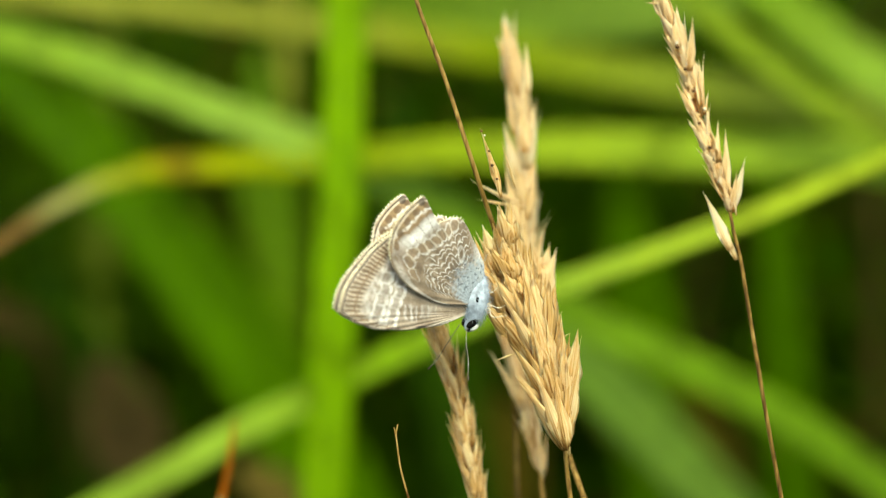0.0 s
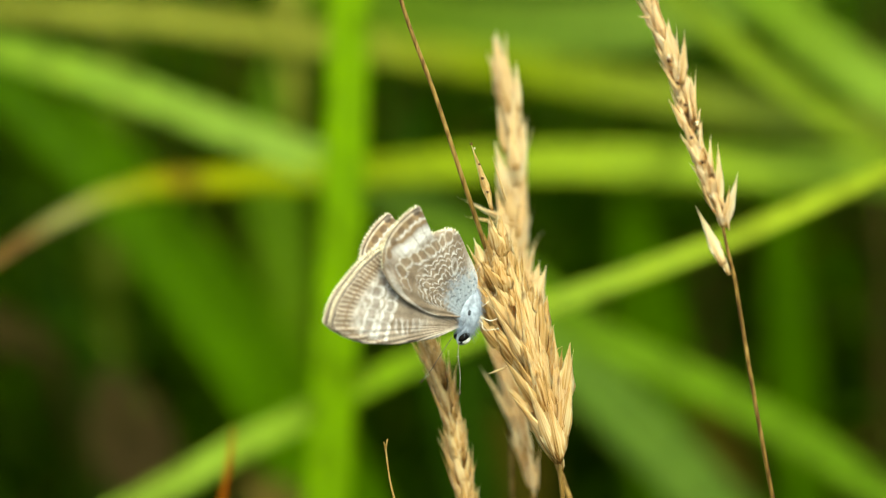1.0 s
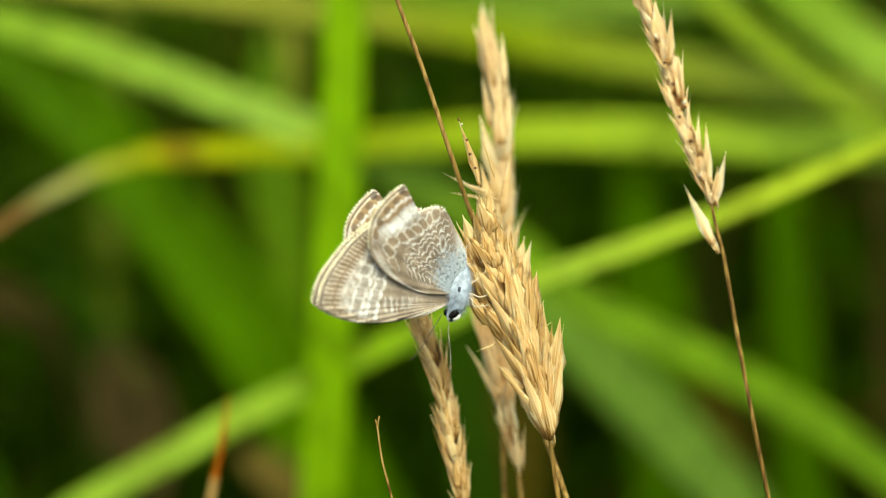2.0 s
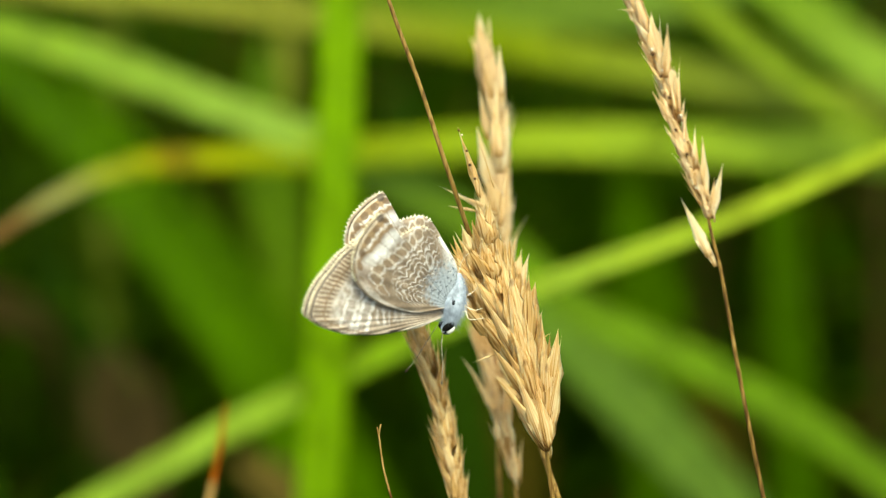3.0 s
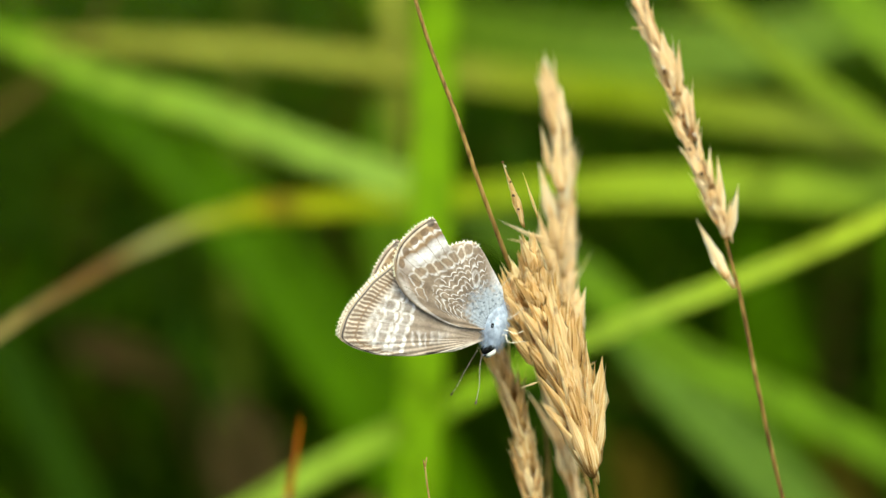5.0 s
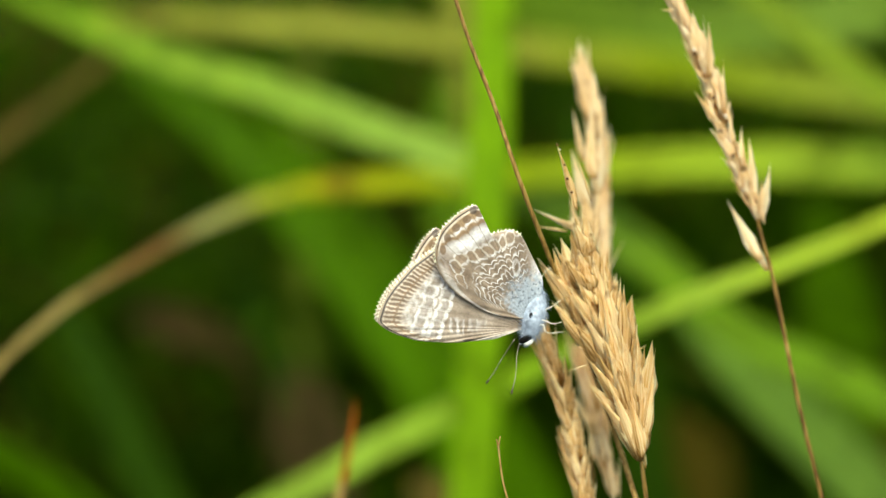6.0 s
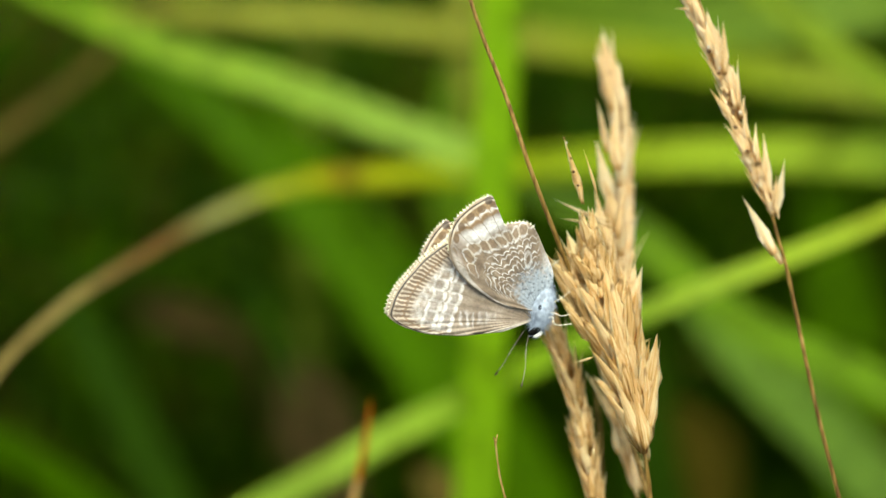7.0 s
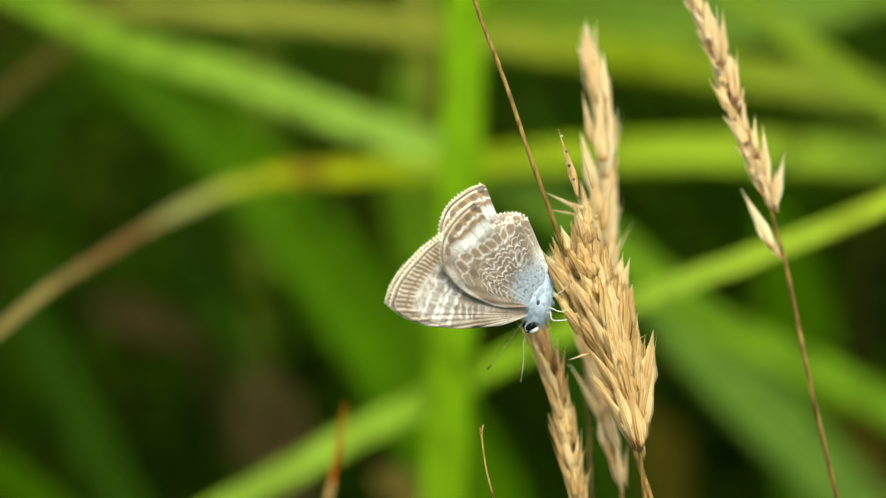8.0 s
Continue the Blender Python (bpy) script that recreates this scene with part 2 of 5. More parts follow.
def hindwing_material():
    w = Wing("hindwing_scales")
    wob = w.noise(6.0)
    fine = w.noise(22.0, 3.0)
    # the rows of marks run straighter than the margin: they leave it towards the front edge
    level = w.op("SUBTRACT", w.rr, w.op("MULTIPLY", w.rise(w.turn, 47, 29), 0.13))
    level = w.op("MULTIPLY_ADD", wob, 0.03, level)
    level = w.op("MULTIPLY_ADD", fine, 0.012, level)
    cells = w.op("MULTIPLY_ADD", wob, 0.35, w.op("DIVIDE", w.turn, 6.1))
    cell = w.op("ABSOLUTE", w.op("SINE", w.op("MULTIPLY", cells, math.pi)))
    low = w.op("SUBTRACT", 1.0, w.op("MULTIPLY", cell, cell))
    hop = w.random(cells)
    w.col = mixed(w.n, w.l, w.rise(wob, -0.15, 0.15), (0.162, 0.117, 0.083), (0.25, 0.196, 0.154))
    # inner half: nested pale scallops, each with a brown shade on its inner side, broken from vein to vein
    inner = w.op("MULTIPLY", w.between(w.rr, 0.30, 0.60, 0.04), w.between(w.turn, 17, 80, 3))
    run = w.op("MULTIPLY_ADD", hop, 0.06, w.op("MULTIPLY_ADD", cell, -0.022, w.op("MULTIPLY_ADD", w.noise(11.0), 0.14, level)))
    wave = w.op("FRACT", w.op("MULTIPLY", run, 17.5))
    w.paint(GREYBROWN, w.between(wave, 0.10, 0.44, 0.14), inner, w.rise(fine, -0.22, 0.05), 0.75)
    w.paint(WHITE, w.between(wave, 0.60, 0.82, 0.11), inner, w.op("MULTIPLY_ADD", w.rise(fine, -0.2, 0.1), 0.55, 0.3))
    # the broad white band, brownish towards the front edge, cut by dark veins
    rear = w.rise(w.turn, 33, 41)
    tail = w.rise(w.turn, 62, 58)
    w.paint(WHITE, w.between(level, 0.725, 0.825, 0.034), tail, w.op("MULTIPLY_ADD", rear, 0.5, 0.4), w.op("MULTIPLY_ADD", w.rise(fine, -0.25, 0.15), 0.4, 0.6))
    w.paint(BROWN, w.between(level, 0.69, 0.80, 0.03), w.between(w.turn, 26, 35, 3), w.op("MULTIPLY_ADD", fine, 1.2, 0.5))
    # brown ground between the band and the margin, a row of large brown spots with pale crescents behind them
    scal = w.op("MULTIPLY_ADD", cell, -0.022, level)
    outer = w.op("MULTIPLY", w.rise(scal, 0.822, 0.845), w.rise(w.turn, 24, 30))
    w.paint((0.27, 0.18, 0.098), outer, 0.9)
    w.paint(BROWN, outer, w.rise(scal, 0.865, 0.845), 0.75)
    w.paint(WHITE, w.between(w.op("MULTIPLY_ADD", fine, 0.02, scal), 0.862, 0.892, 0.012), w.rise(w.turn, 26, 32), w.op("MULTIPLY_ADD", low, -0.5, 0.95))
    off = w.op("DIVIDE", w.op("SUBTRACT", w.rr, 0.930), 0.033)
    e = w.op("MULTIPLY_ADD", low, 1.25, w.op("MULTIPLY", off, off))
    w.paint((0.14, 0.088, 0.05), w.rise(e, 1.25, 0.65), w.rise(w.turn, 26, 30), 0.92)
    w.paint(CREAM, w.between(w.rr, 0.957, 0.972, 0.006), w.rise(w.turn, 28, 34), 0.75)
    # chain of rounded brown cells in white rings, inside the band
    big = w.op("MULTIPLY_ADD", w.noise(9.0), 0.95, w.op("DIVIDE", w.turn, 5.6))
    lowc = w.op("POWER", w.op("COSINE", w.op("MULTIPLY", big, math.pi)), 2.0)
    hop = w.random(big)
    far = w.rise(w.turn, 60, 74)
    mid = w.op("MULTIPLY_ADD", w.noise(8.0), 0.10, w.op("MULTIPLY_ADD", far, 0.045, w.op("MULTIPLY_ADD", hop, 0.06, 0.645)))
    here = w.op("ADD", w.op("SUBTRACT", level, mid), 0.645)
    bow = w.op("SUBTRACT", 1.0, lowc)
    out, into = w.op("MULTIPLY_ADD", fine, 0.03, w.op("MULTIPLY_ADD", bow, -0.016, here)), w.op("MULTIPLY_ADD", fine, -0.03, w.op("MULTIPLY_ADD", bow, 0.012, here))
    span = w.between(w.turn, 23, 84, 4)
    w.paint((0.22, 0.150, 0.098), w.rise(into, 0.604, 0.636), w.rise(out, 0.694, 0.662), span, w.op("MULTIPLY_ADD", w.rise(fine, -0.2, 0.2), 0.4, 0.3))
    w.paint(WHITE, w.between(out, 0.678, 0.696, 0.010), span, w.op("MULTIPLY_ADD", w.rise(fine, -0.2, 0.1), 0.45, 0.2))
    w.paint(WHITE, w.between(into, 0.598, 0.616, 0.010), span, w.op("MULTIPLY_ADD", w.rise(fine, -0.2, 0.1), 0.45, 0.2))
    w.paint(CREAM, w.rise(lowc, 0.80, 0.95), w.between(here, 0.60, 0.69, 0.01), span, 0.65)
    # a pale loop before the inner edge
    loop = w.blob(w.op("DIVIDE", w.op("MULTIPLY_ADD", w.z, -0.12, w.op("SUBTRACT", w.x, 1.45)), 0.40), w.op("DIVIDE", w.op("SUBTRACT", w.z, 5.4), 0.85))
    w.paint(GREYBROWN, w.rise(loop, 2.4, 1.5), 0.55)
    w.paint(WHITE, w.between(loop, 0.45, 1.3, 0.3), w.rise(fine, -0.3, 0.1), 0.5)
    # whitish inner edge, veins, the dark line before the margin, the pale rim
    w.paint(WHITE, w.rise(w.turn, 80, 96), w.rise(fine, -0.25, 0.1), 0.85)
    vein = w.rise(low, 0.985, 0.998)
    w.paint(GREYBROWN, vein, w.between(w.rr, 0.5, 0.95, 0.05), w.between(w.turn, 20, 62, 3), 0.6)
    w.paint(UMBER, w.between(w.rr, 0.974, 0.985, 0.003), w.rise(w.turn, 31, 35))
    w.paint((0.26, 0.21, 0.16), w.rise(w.rr, 0.984, 0.99), 0.85)
    w.paint((0.05, 0.035, 0.03), w.rise(w.blob(w.op("DIVIDE", w.op("SUBTRACT", w.x, 7.30), 0.42), w.op("DIVIDE", w.op("SUBTRACT", w.z, 11.1), 0.50)), 1.2, 0.5), 0.85)
    # bluish hairs at the root
    dust = w.op("MULTIPLY_ADD", w.rise(w.turn, 20, 80), 0.10, w.op("MULTIPLY_ADD", w.noise(30.0, 4.0), -0.32, w.op("MULTIPLY", w.rr, -1.0)))
    w.paint(GREYBLUE, w.rise(dust, -0.33, -0.14), 0.9)
    w.paint((0.05, 0.065, 0.09), w.rise(w.noise(40.0, 2.0), 0.04, 0.16), w.rise(w.rr, 0.46, 0.3), w.rise(w.turn, 25, 50), 0.7)
    return w.finish()


def forewing_material():
    w = Wing("forewing_scales")
    wob = w.noise(6.0)
    fine = w.noise(24.0, 3.0)
    cells = w.op("DIVIDE", w.op("SUBTRACT", w.z, w.op("MULTIPLY", w.x, 0.16)), 1.15)
    cell = w.op("ABSOLUTE", w.op("SINE", w.op("MULTIPLY", cells, math.pi)))
    hop = w.random(cells)
    s = w.op("MULTIPLY_ADD", w.z, 0.27, w.x)
    s = w.op("MULTIPLY_ADD", wob, 0.5, s)
    s = w.op("MULTIPLY_ADD", hop, 0.42, s)
    s = w.op("MULTIPLY_ADD", cell, 0.14, s)
    w.col = mixed(w.n, w.l, w.rise(wob, -0.15, 0.15), (0.162, 0.122, 0.092), (0.25, 0.205, 0.168))
    # two broad bars of brown cells between white lines
    body = w.between(w.z, -1.9, 6.2, 0.35)
    for at, half, inside in ((11.25, 0.42, GREYBROWN), (9.45, 0.40, GREYBROWN)):
        w.paint(WHITE, w.between(s, at - half - 0.42, at + half + 0.34, 0.14), body, w.op("MULTIPLY_ADD", w.rise(fine, -0.2, 0.1), 0.45, 0.22))
        w.paint(inside, w.between(s, at - half, at + half, 0.14), body, w.op("MULTIPLY_ADD", w.rise(cell, 0.1, 0.6), 0.45, 0.2))
    w.paint(WHITE, w.between(s, 9.95, 10.75, 0.25), w.between(w.z, -1.6, 1.2, 0.4), w.rise(cell, 0.1, 0.6), 0.35)
    # short bars in the middle of the wing
    tilt = w.op("MULTIPLY_ADD", w.x, 0.06, w.z)
    bent = w.op("MULTIPLY_ADD", fine, 0.5, w.op("MULTIPLY_ADD", wob, 1.1, w.x))
    for at, low, high, strength in ((7.75, -0.35, 1.2, 0.85), (6.95, -0.5, 1.0, 0.8), (5.55, -0.2, 1.1, 0.6), (4.7, 0.1, 0.9, 0.4)):
        middle = w.between(tilt, low, high, 0.2)
        w.paint(WHITE, w.between(bent, at - 0.46, at + 0.46, 0.14), middle, strength * 0.42)
        w.paint(GREYBROWN, w.between(bent, at - 0.26, at + 0.18, 0.14), middle, strength)
    # pale zone, then the rays before the margin: two rows, dark between pale
    edge = w.rise(w.x, 7.0, 10.5)
    w.paint(WHITE, w.between(w.rr, 0.76, 0.855, 0.03), w.rise(s, 11.7, 12.3), w.op("MULTIPLY_ADD", fine, 1.3, 0.3))
    ray = w.op("MULTIPLY_ADD", fine, 0.8, w.op("SINE", w.op("MULTIPLY", w.op("MULTIPLY_ADD", w.noise(16.0), 2.0, w.turn), 3.3)))
    w.paint(BROWN, w.between(w.rr, 0.845, 0.965, 0.018), edge, 0.55)
    w.paint(CREAM, w.rise(ray, 0.0, 0.7), w.between(w.rr, 0.825, 0.962, 0.035), edge, 0.65)
    w.paint((0.10, 0.07, 0.05), w.rise(ray, -0.2, -0.85), w.between(w.rr, 0.855, 0.968, 0.02), edge, 0.75)
    w.paint(BROWN, w.between(w.op("MULTIPLY_ADD", w.rise(ray, -0.6, 0.6), 0.014, w.rr), 0.896, 0.912, 0.006), edge, 0.75)
    w.paint(CREAM, w.between(w.rr, 0.957, 0.966, 0.004), edge, w.rise(ray, -0.6, 0.2), 0.6)
    # veins from the root
    vein = w.op("ABSOLUTE", w.op("SINE", w.op("MULTIPLY", w.turn, math.pi / 9.5)))
    w.paint(GREYBROWN, w.rise(vein, 0.05, 0.01), w.between(w.rr, 0.1, 0.8, 0.05), 0.55)
    w.paint(GREYBROWN, w.between(w.op("MULTIPLY_ADD", w.x, 0.03, w.z), 0.1, 0.22, 0.05), w.between(w.x, 2.0, 5.0, 0.6), 0.8)
    # front edge: whitish, with a short dark streak
    w.paint((0.46, 0.425, 0.385), w.rise(w.op("MULTIPLY_ADD", w.x, 0.30, w.z), 0.35, -0.1), w.rise(w.x, 8.0, 5.0), 0.7)
    w.paint(UMBER, w.rise(w.blob(w.op("DIVIDE", w.op("SUBTRACT", w.x, 5.85), 0.85), w.op("DIVIDE", w.op("ADD", w.z, 1.55), 0.17)), 1.3, 0.6), 0.85)
    w.paint(UMBER, w.between(w.rr, 0.972, 0.984, 0.003), edge)
    w.paint((0.26, 0.21, 0.16), w.rise(w.rr, 0.983, 0.988), 0.8)
    return w.finish()


def plain(name, colour, rough, grain=0.25, scale=2500.0, coat=0.0):
    m, n, l, b = nodes_of(name)
    tc = n.new("ShaderNodeTexCoord")
    v = ramp(n, [(0.3, tuple(c * (1 - grain) for c in colour)), (0.7, tuple(min(1.0, c * (1 + grain)) for c in colour))])
    l.new(noise_of(n, l, tc.outputs["Object"], scale, 4.0), v.inputs[0])
    l.new(v.outputs[0], b.inputs["Base Color"])
    b.inputs["Roughness"].default_value = rough
    b.inputs["Specular IOR Level"].default_value = 0.2
    b.inputs["Coat Weight"].default_value = coat
    return m


HIND, FORE = hindwing_material(), forewing_material()
FUR = plain("blue_grey_fur", (0.29, 0.345, 0.44), 0.8, 0.4, 1600.0)
FUR_WHITE = plain("white_fur", (0.50, 0.50, 0.50), 0.8)
EYE = plain("black_eye", (0.003, 0.003, 0.003), 0.5, coat=0.0)
EYE.node_tree.nodes["Principled BSDF"].inputs["Specular IOR Level"].default_value = 0.02
RIM = plain("fringe_scales", (0.62, 0.60, 0.46), 0.7)
LEG = plain("white_leg", (0.58, 0.55, 0.48), 0.6)
ANTENNA = plain("ringed_antenna", (0.075, 0.062, 0.05), 0.5, 0.9, 4200.0)
CLUB = plain("antenna_club", (0.03, 0.02, 0.014), 0.5)


# ---- building ----
def thing(name, place=(0, 0, 0), label="", category="", group="", kind=""):
    ob = new(name)
    ob.empty_display_size = 0.01
    ob.matrix_basis = pose(*place)
    return tagged(ob, label, category, group, kind)


def part(name, bm, material, parent=None, label=""):
    me = bpy.data.meshes.new(name)
    bm.to_mesh(me)
    bm.free()
    me.shade_smooth()
    me.materials.append(material)
    ob = new(name, me)
    ob.parent = parent
    return tagged(ob, label) if label else ob


def spline(points, per=8):
    """A smooth line through the points (any number of values each)."""
    p = np.array(points, float)
    gap = np.maximum(np.linalg.norm(np.diff(p[:, :3], axis=0), axis=1), 1e-9)
    way = np.diff(p, axis=0) / gap[:, None]
    slope = np.vstack([way[:1], (way[:-1] * gap[1:, None] + way[1:] * gap[:-1, None]) / (gap[:-1] + gap[1:])[:, None], way[-1:]])
    out = []
    for i in range(len(p) - 1):
        for k in range(per):
            t = k / per
            out.append((2 * t ** 3 - 3 * t * t + 1) * p[i] + (t ** 3 - 2 * t * t + t) * gap[i] * slope[i]
                       + (3 * t * t - 2 * t ** 3) * p[i + 1] + (t ** 3 - t * t) * gap[i] * slope[i + 1])
    out.append(p[-1])
    return np.array(out)


def tube(bm, line, radius, sides=8):
    """A round rod along line; radius is one value or one for each point."""
    line = [Vector(p) for p in line]
    rad = [radius] * len(line) if isinstance(radius, (int, float)) else list(radius)
    rings, side = [], Vector((0.3, 1, 0.1))
    for i, p in enumerate(line):
        d = (line[min(i + 1, len(line) - 1)] - line[max(i - 1, 0)]).normalized()
        side = (side - d * side.dot(d)).normalized()
        other = d.cross(side)
        rings.append([bm.verts.new(p + (side * math.cos(2 * math.pi * k / sides) + other * math.sin(2 * math.pi * k / sides)) * rad[i]) for k in range(sides)])
    for a, b in zip(rings, rings[1:]):
        for k in range(sides):
            bm.faces.new((a[k], a[(k + 1) % sides], b[(k + 1) % sides], b[k]))
    bm.faces.new(rings[0][::-1])
    bm.faces.new(rings[-1])
    return bm


def ribbon(points, facing, fold=0.22, thick=0.0004, per=8, waves=0.0, seed=0):
    """A grass leaf: rows of x, y, z, width; a shallow fold along the midrib and a real thickness."""
    line = spline(points, per)
    bm = bmesh.new()
    lay = bm.loops.layers.uv.new("UVMap")
    face = Vector(facing).normalized()
    cross = (-1.0, -0.55, -0.12, 0.12, 0.55, 1.0)
    step = np.concatenate([[0], np.cumsum(np.linalg.norm(np.diff(line[:, :3], axis=0), axis=1))])
    rows = []
    for i, r in enumerate(line):
        p = Vector(r[:3])
        d = Vector(line[min(i + 1, len(line) - 1)][:3] - line[max(i - 1, 0)][:3]).normalized()
        side = d.cross(face).normalized()
        nor = side.cross(d).normalized()
        half = max(float(r[3]), 0.0004) / 2
        turn = waves * math.sin(step[i] * 28 + seed)
        side, nor = side * math.cos(turn) + nor * math.sin(turn), nor * math.cos(turn) - side * math.sin(turn)
        front = [bm.verts.new(p + side * c * half + nor * (abs(c) * fold * half)) for c in cross]
        back = [bm.verts.new(p + side * c * half * 0.97 + nor * (abs(c) * fold * half - thick)) for c in cross]
        rows.append((front, back))
    total = step[-1]

    def quad(a, b, c, d, u0, u1, v0, v1):
        f = bm.faces.new((a, b, c, d))
        for loop, uvw in zip(f.loops, ((u0, v0), (u0, v1), (u1, v1), (u1, v0))):
            loop[lay].uv = uvw

    for i in range(len(rows) - 1):
        (f0, b0), (f1, b1) = rows[i], rows[i + 1]
        u0, u1 = step[i] / total, step[i + 1] / total
        for k in range(5):
            v0, v1 = (cross[k] + 1) / 2, (cross[k + 1] + 1) / 2
            quad(f0[k], f0[k + 1], f1[k + 1], f1[k], u0, u1, v0, v1)
            quad(b0[k + 1], b0[k], b1[k], b1[k + 1], u0, u1, v1, v0)
        quad(b0[0], f0[0], f1[0], b1[0], u0, u1, 0, 0)
        quad(f0[5], b0[5], b1[5], f1[5], u0, u1, 1, 1)
    for f, b, u in ((*rows[0], 0), (*rows[-1], 1)):
        for k in range(5):
            quad(f[k], b[k], b[k + 1], f[k + 1], u, u, 0, 1)
    bmesh.ops.recalc_face_normals(bm, faces=bm.faces)
    return bm


def leaf(points, material, label, facing=(0.1, -0.75, 0.6), fold=0.22, name="grass_leaf", category="grass leaf", waves=0.05):
    """A single leaf, rooted at its last row: the blade and the raised midrib behind it."""
    root = points[-1][:3]
    rows = [(p[0] - root[0], p[1] - root[1], p[2] - root[2], p[3]) for p in points]
    ob = thing(name, root, label, category, "leaves behind the seed heads")
    part("blade", ribbon(rows, facing, fold, waves=waves, seed=len(points)), material, ob)
    line = spline(rows, 6)
    away = Vector(facing).normalized() * -0.0005
    part("midrib", tube(bmesh.new(), [Vector(r[:3]) + away for r in line], [max(0.00008, r[3] * 0.035) for r in line], 6), material, ob)
    return ob


# ---- ground and the meadow in the mass ----
def build_ground():
    bm = bmesh.new()
    n, size = 60, 1.6
    grid = [[bm.verts.new((size * (i / n * 2 - 1) * 1.0, size * (j / n * 2 - 1) + 0.6, 0)) for j in range(n + 1)] for i in range(n + 1)]
    for i in range(n):
        for j in range(n):
            bm.faces.new((grid[i][j], grid[i + 1][j], grid[i + 1][j + 1], grid[i][j + 1]))
    for v in bm.verts:
        edge = max(abs(v.co.x), abs(v.co.y - 0.6)) / size
        v.co.z = (noise.noise(v.co * 6) * 0.012 + noise.noise(v.co * 25) * 0.004) * max(0.0, 1 - edge ** 4)
    ring = [e for e in bm.edges if e.is_boundary]
    far = bmesh.ops.extrude_edge_only(bm, edges=ring)
    for v in [g for g in far["geom"] if isinstance(g, bmesh.types.BMVert)]:
        v.co.x *= 900
        v.co.y = (v.co.y - 0.6) * 900
    bmesh.ops.recalc_face_normals(bm, faces=bm.faces)
    ob = part("ground", bm, ground_material())
    return tagged(ob, "dark meadow soil with plant litter under the grass", "ground", kind="structure")


def build_meadow():
    """Uncounted grass: low round the seed heads, tall behind them."""
    rng = np.random.default_rng(5)
    verts, faces = [], []

    def blade(x, y, height, width, lean, az, segs=6):
        n0 = len(verts)
        dx, dy = math.cos(az), math.sin(az)
        face_az = rng.uniform(0, 2 * math.pi)
        sx, sy = math.cos(face_az), math.sin(face_az)
        for i in range(segs + 1):
            t = i / segs
            out = lean * height * t ** 2.0
            z = height * t * (1 - 0.32 * lean * t * t) - 0.01
            w = width * (1 - t ** 2.2) * 0.5 + 0.0002
            for s in (-1, 1):
                verts.append((x + dx * out + sx * w * s, y + dy * out + sy * w * s, z + (0.15 * w if s > 0 else 0)))
        for i in range(segs):
            a = n0 + 2 * i
            faces.append((a, a + 1, a + 3, a + 2))

    def open_ground(x, y):
        """0 in the trodden gap before the tall grass, 1 where it stands thick."""
        d = math.hypot(x / 0.62, (y + 0.22) / 0.66) + 0.12 * noise.noise((x * 4, y * 4, 0.3))
        return min(1.0, max(0.0, (d - 1.0) / 0.25))

    for _ in range(6400):
        x, y = rng.normal(0, 0.5), rng.uniform(0.3, 1.5)
        g = open_ground(x, y)
        if g > rng.random():
            blade(x, y, rng.uniform(0.4, 0.72) * (0.5 + 0.5 * g), rng.uniform(0.004, 0.010), rng.uniform(0.15, 1.0), rng.uniform(0, 6.28))
    for _ in range(26000):
        far, az = 0.5 + 5.5 * rng.random() ** 1.5, rng.uniform(0, 2 * math.pi)
        x, y = far * math.cos(az), far * math.sin(az)
        g = open_ground(x, y)
        if g > rng.random():
            blade(x, y, rng.uniform(0.25, 0.62) * (0.4 + 0.6 * g), rng.uniform(0.005, 0.013) * (1 + far * 0.35), rng.uniform(0.15, 0.9), rng.uniform(0, 6.28), 4)
    for _ in range(3600):
        x, y = rng.normal(0, 0.4), rng.normal(-0.1, 0.4)
        if y < 0.45:
            blade(x, y, rng.uniform(0.06, 0.19), rng.uniform(0.003, 0.007), rng.uniform(0.1, 0.7), rng.uniform(0, 6.28), 4)
    me = bpy.data.meshes.new("meadow_grass")
    me.from_pydata(verts, [], faces)
    me.shade_smooth()
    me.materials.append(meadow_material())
    ob = new("meadow_grass", me)
    return tagged(ob, "dense green meadow grass with a few straw blades", "grass", kind="stuff")


build_ground()
build_meadow()

# ---- leaves behind the seed heads ----
upright_leaf = leaf([(-0.0152, 0.1544, 0.4952, 0.0006), (-0.0162, 0.15, 0.4746, 0.0042), (-0.017, 0.1452, 0.452, 0.0065), (-0.0181, 0.1408, 0.4314, 0.0078), (-0.019, 0.1342, 0.4005, 0.0084), (-0.0206, 0.1277, 0.3696, 0.0088), (-0.0223, 0.1215, 0.3408, 0.009), (-0.0237, 0.1183, 0.3174, 0.0091), (-0.0245, 0.1164, 0.1428, 0.0073), (-0.0247, 0.1159, 0.0, 0.0044)],
     GREEN, "broad bright green upright grass leaf, smooth and straight", facing=(0.35, -0.9, 0.2), fold=0.12)
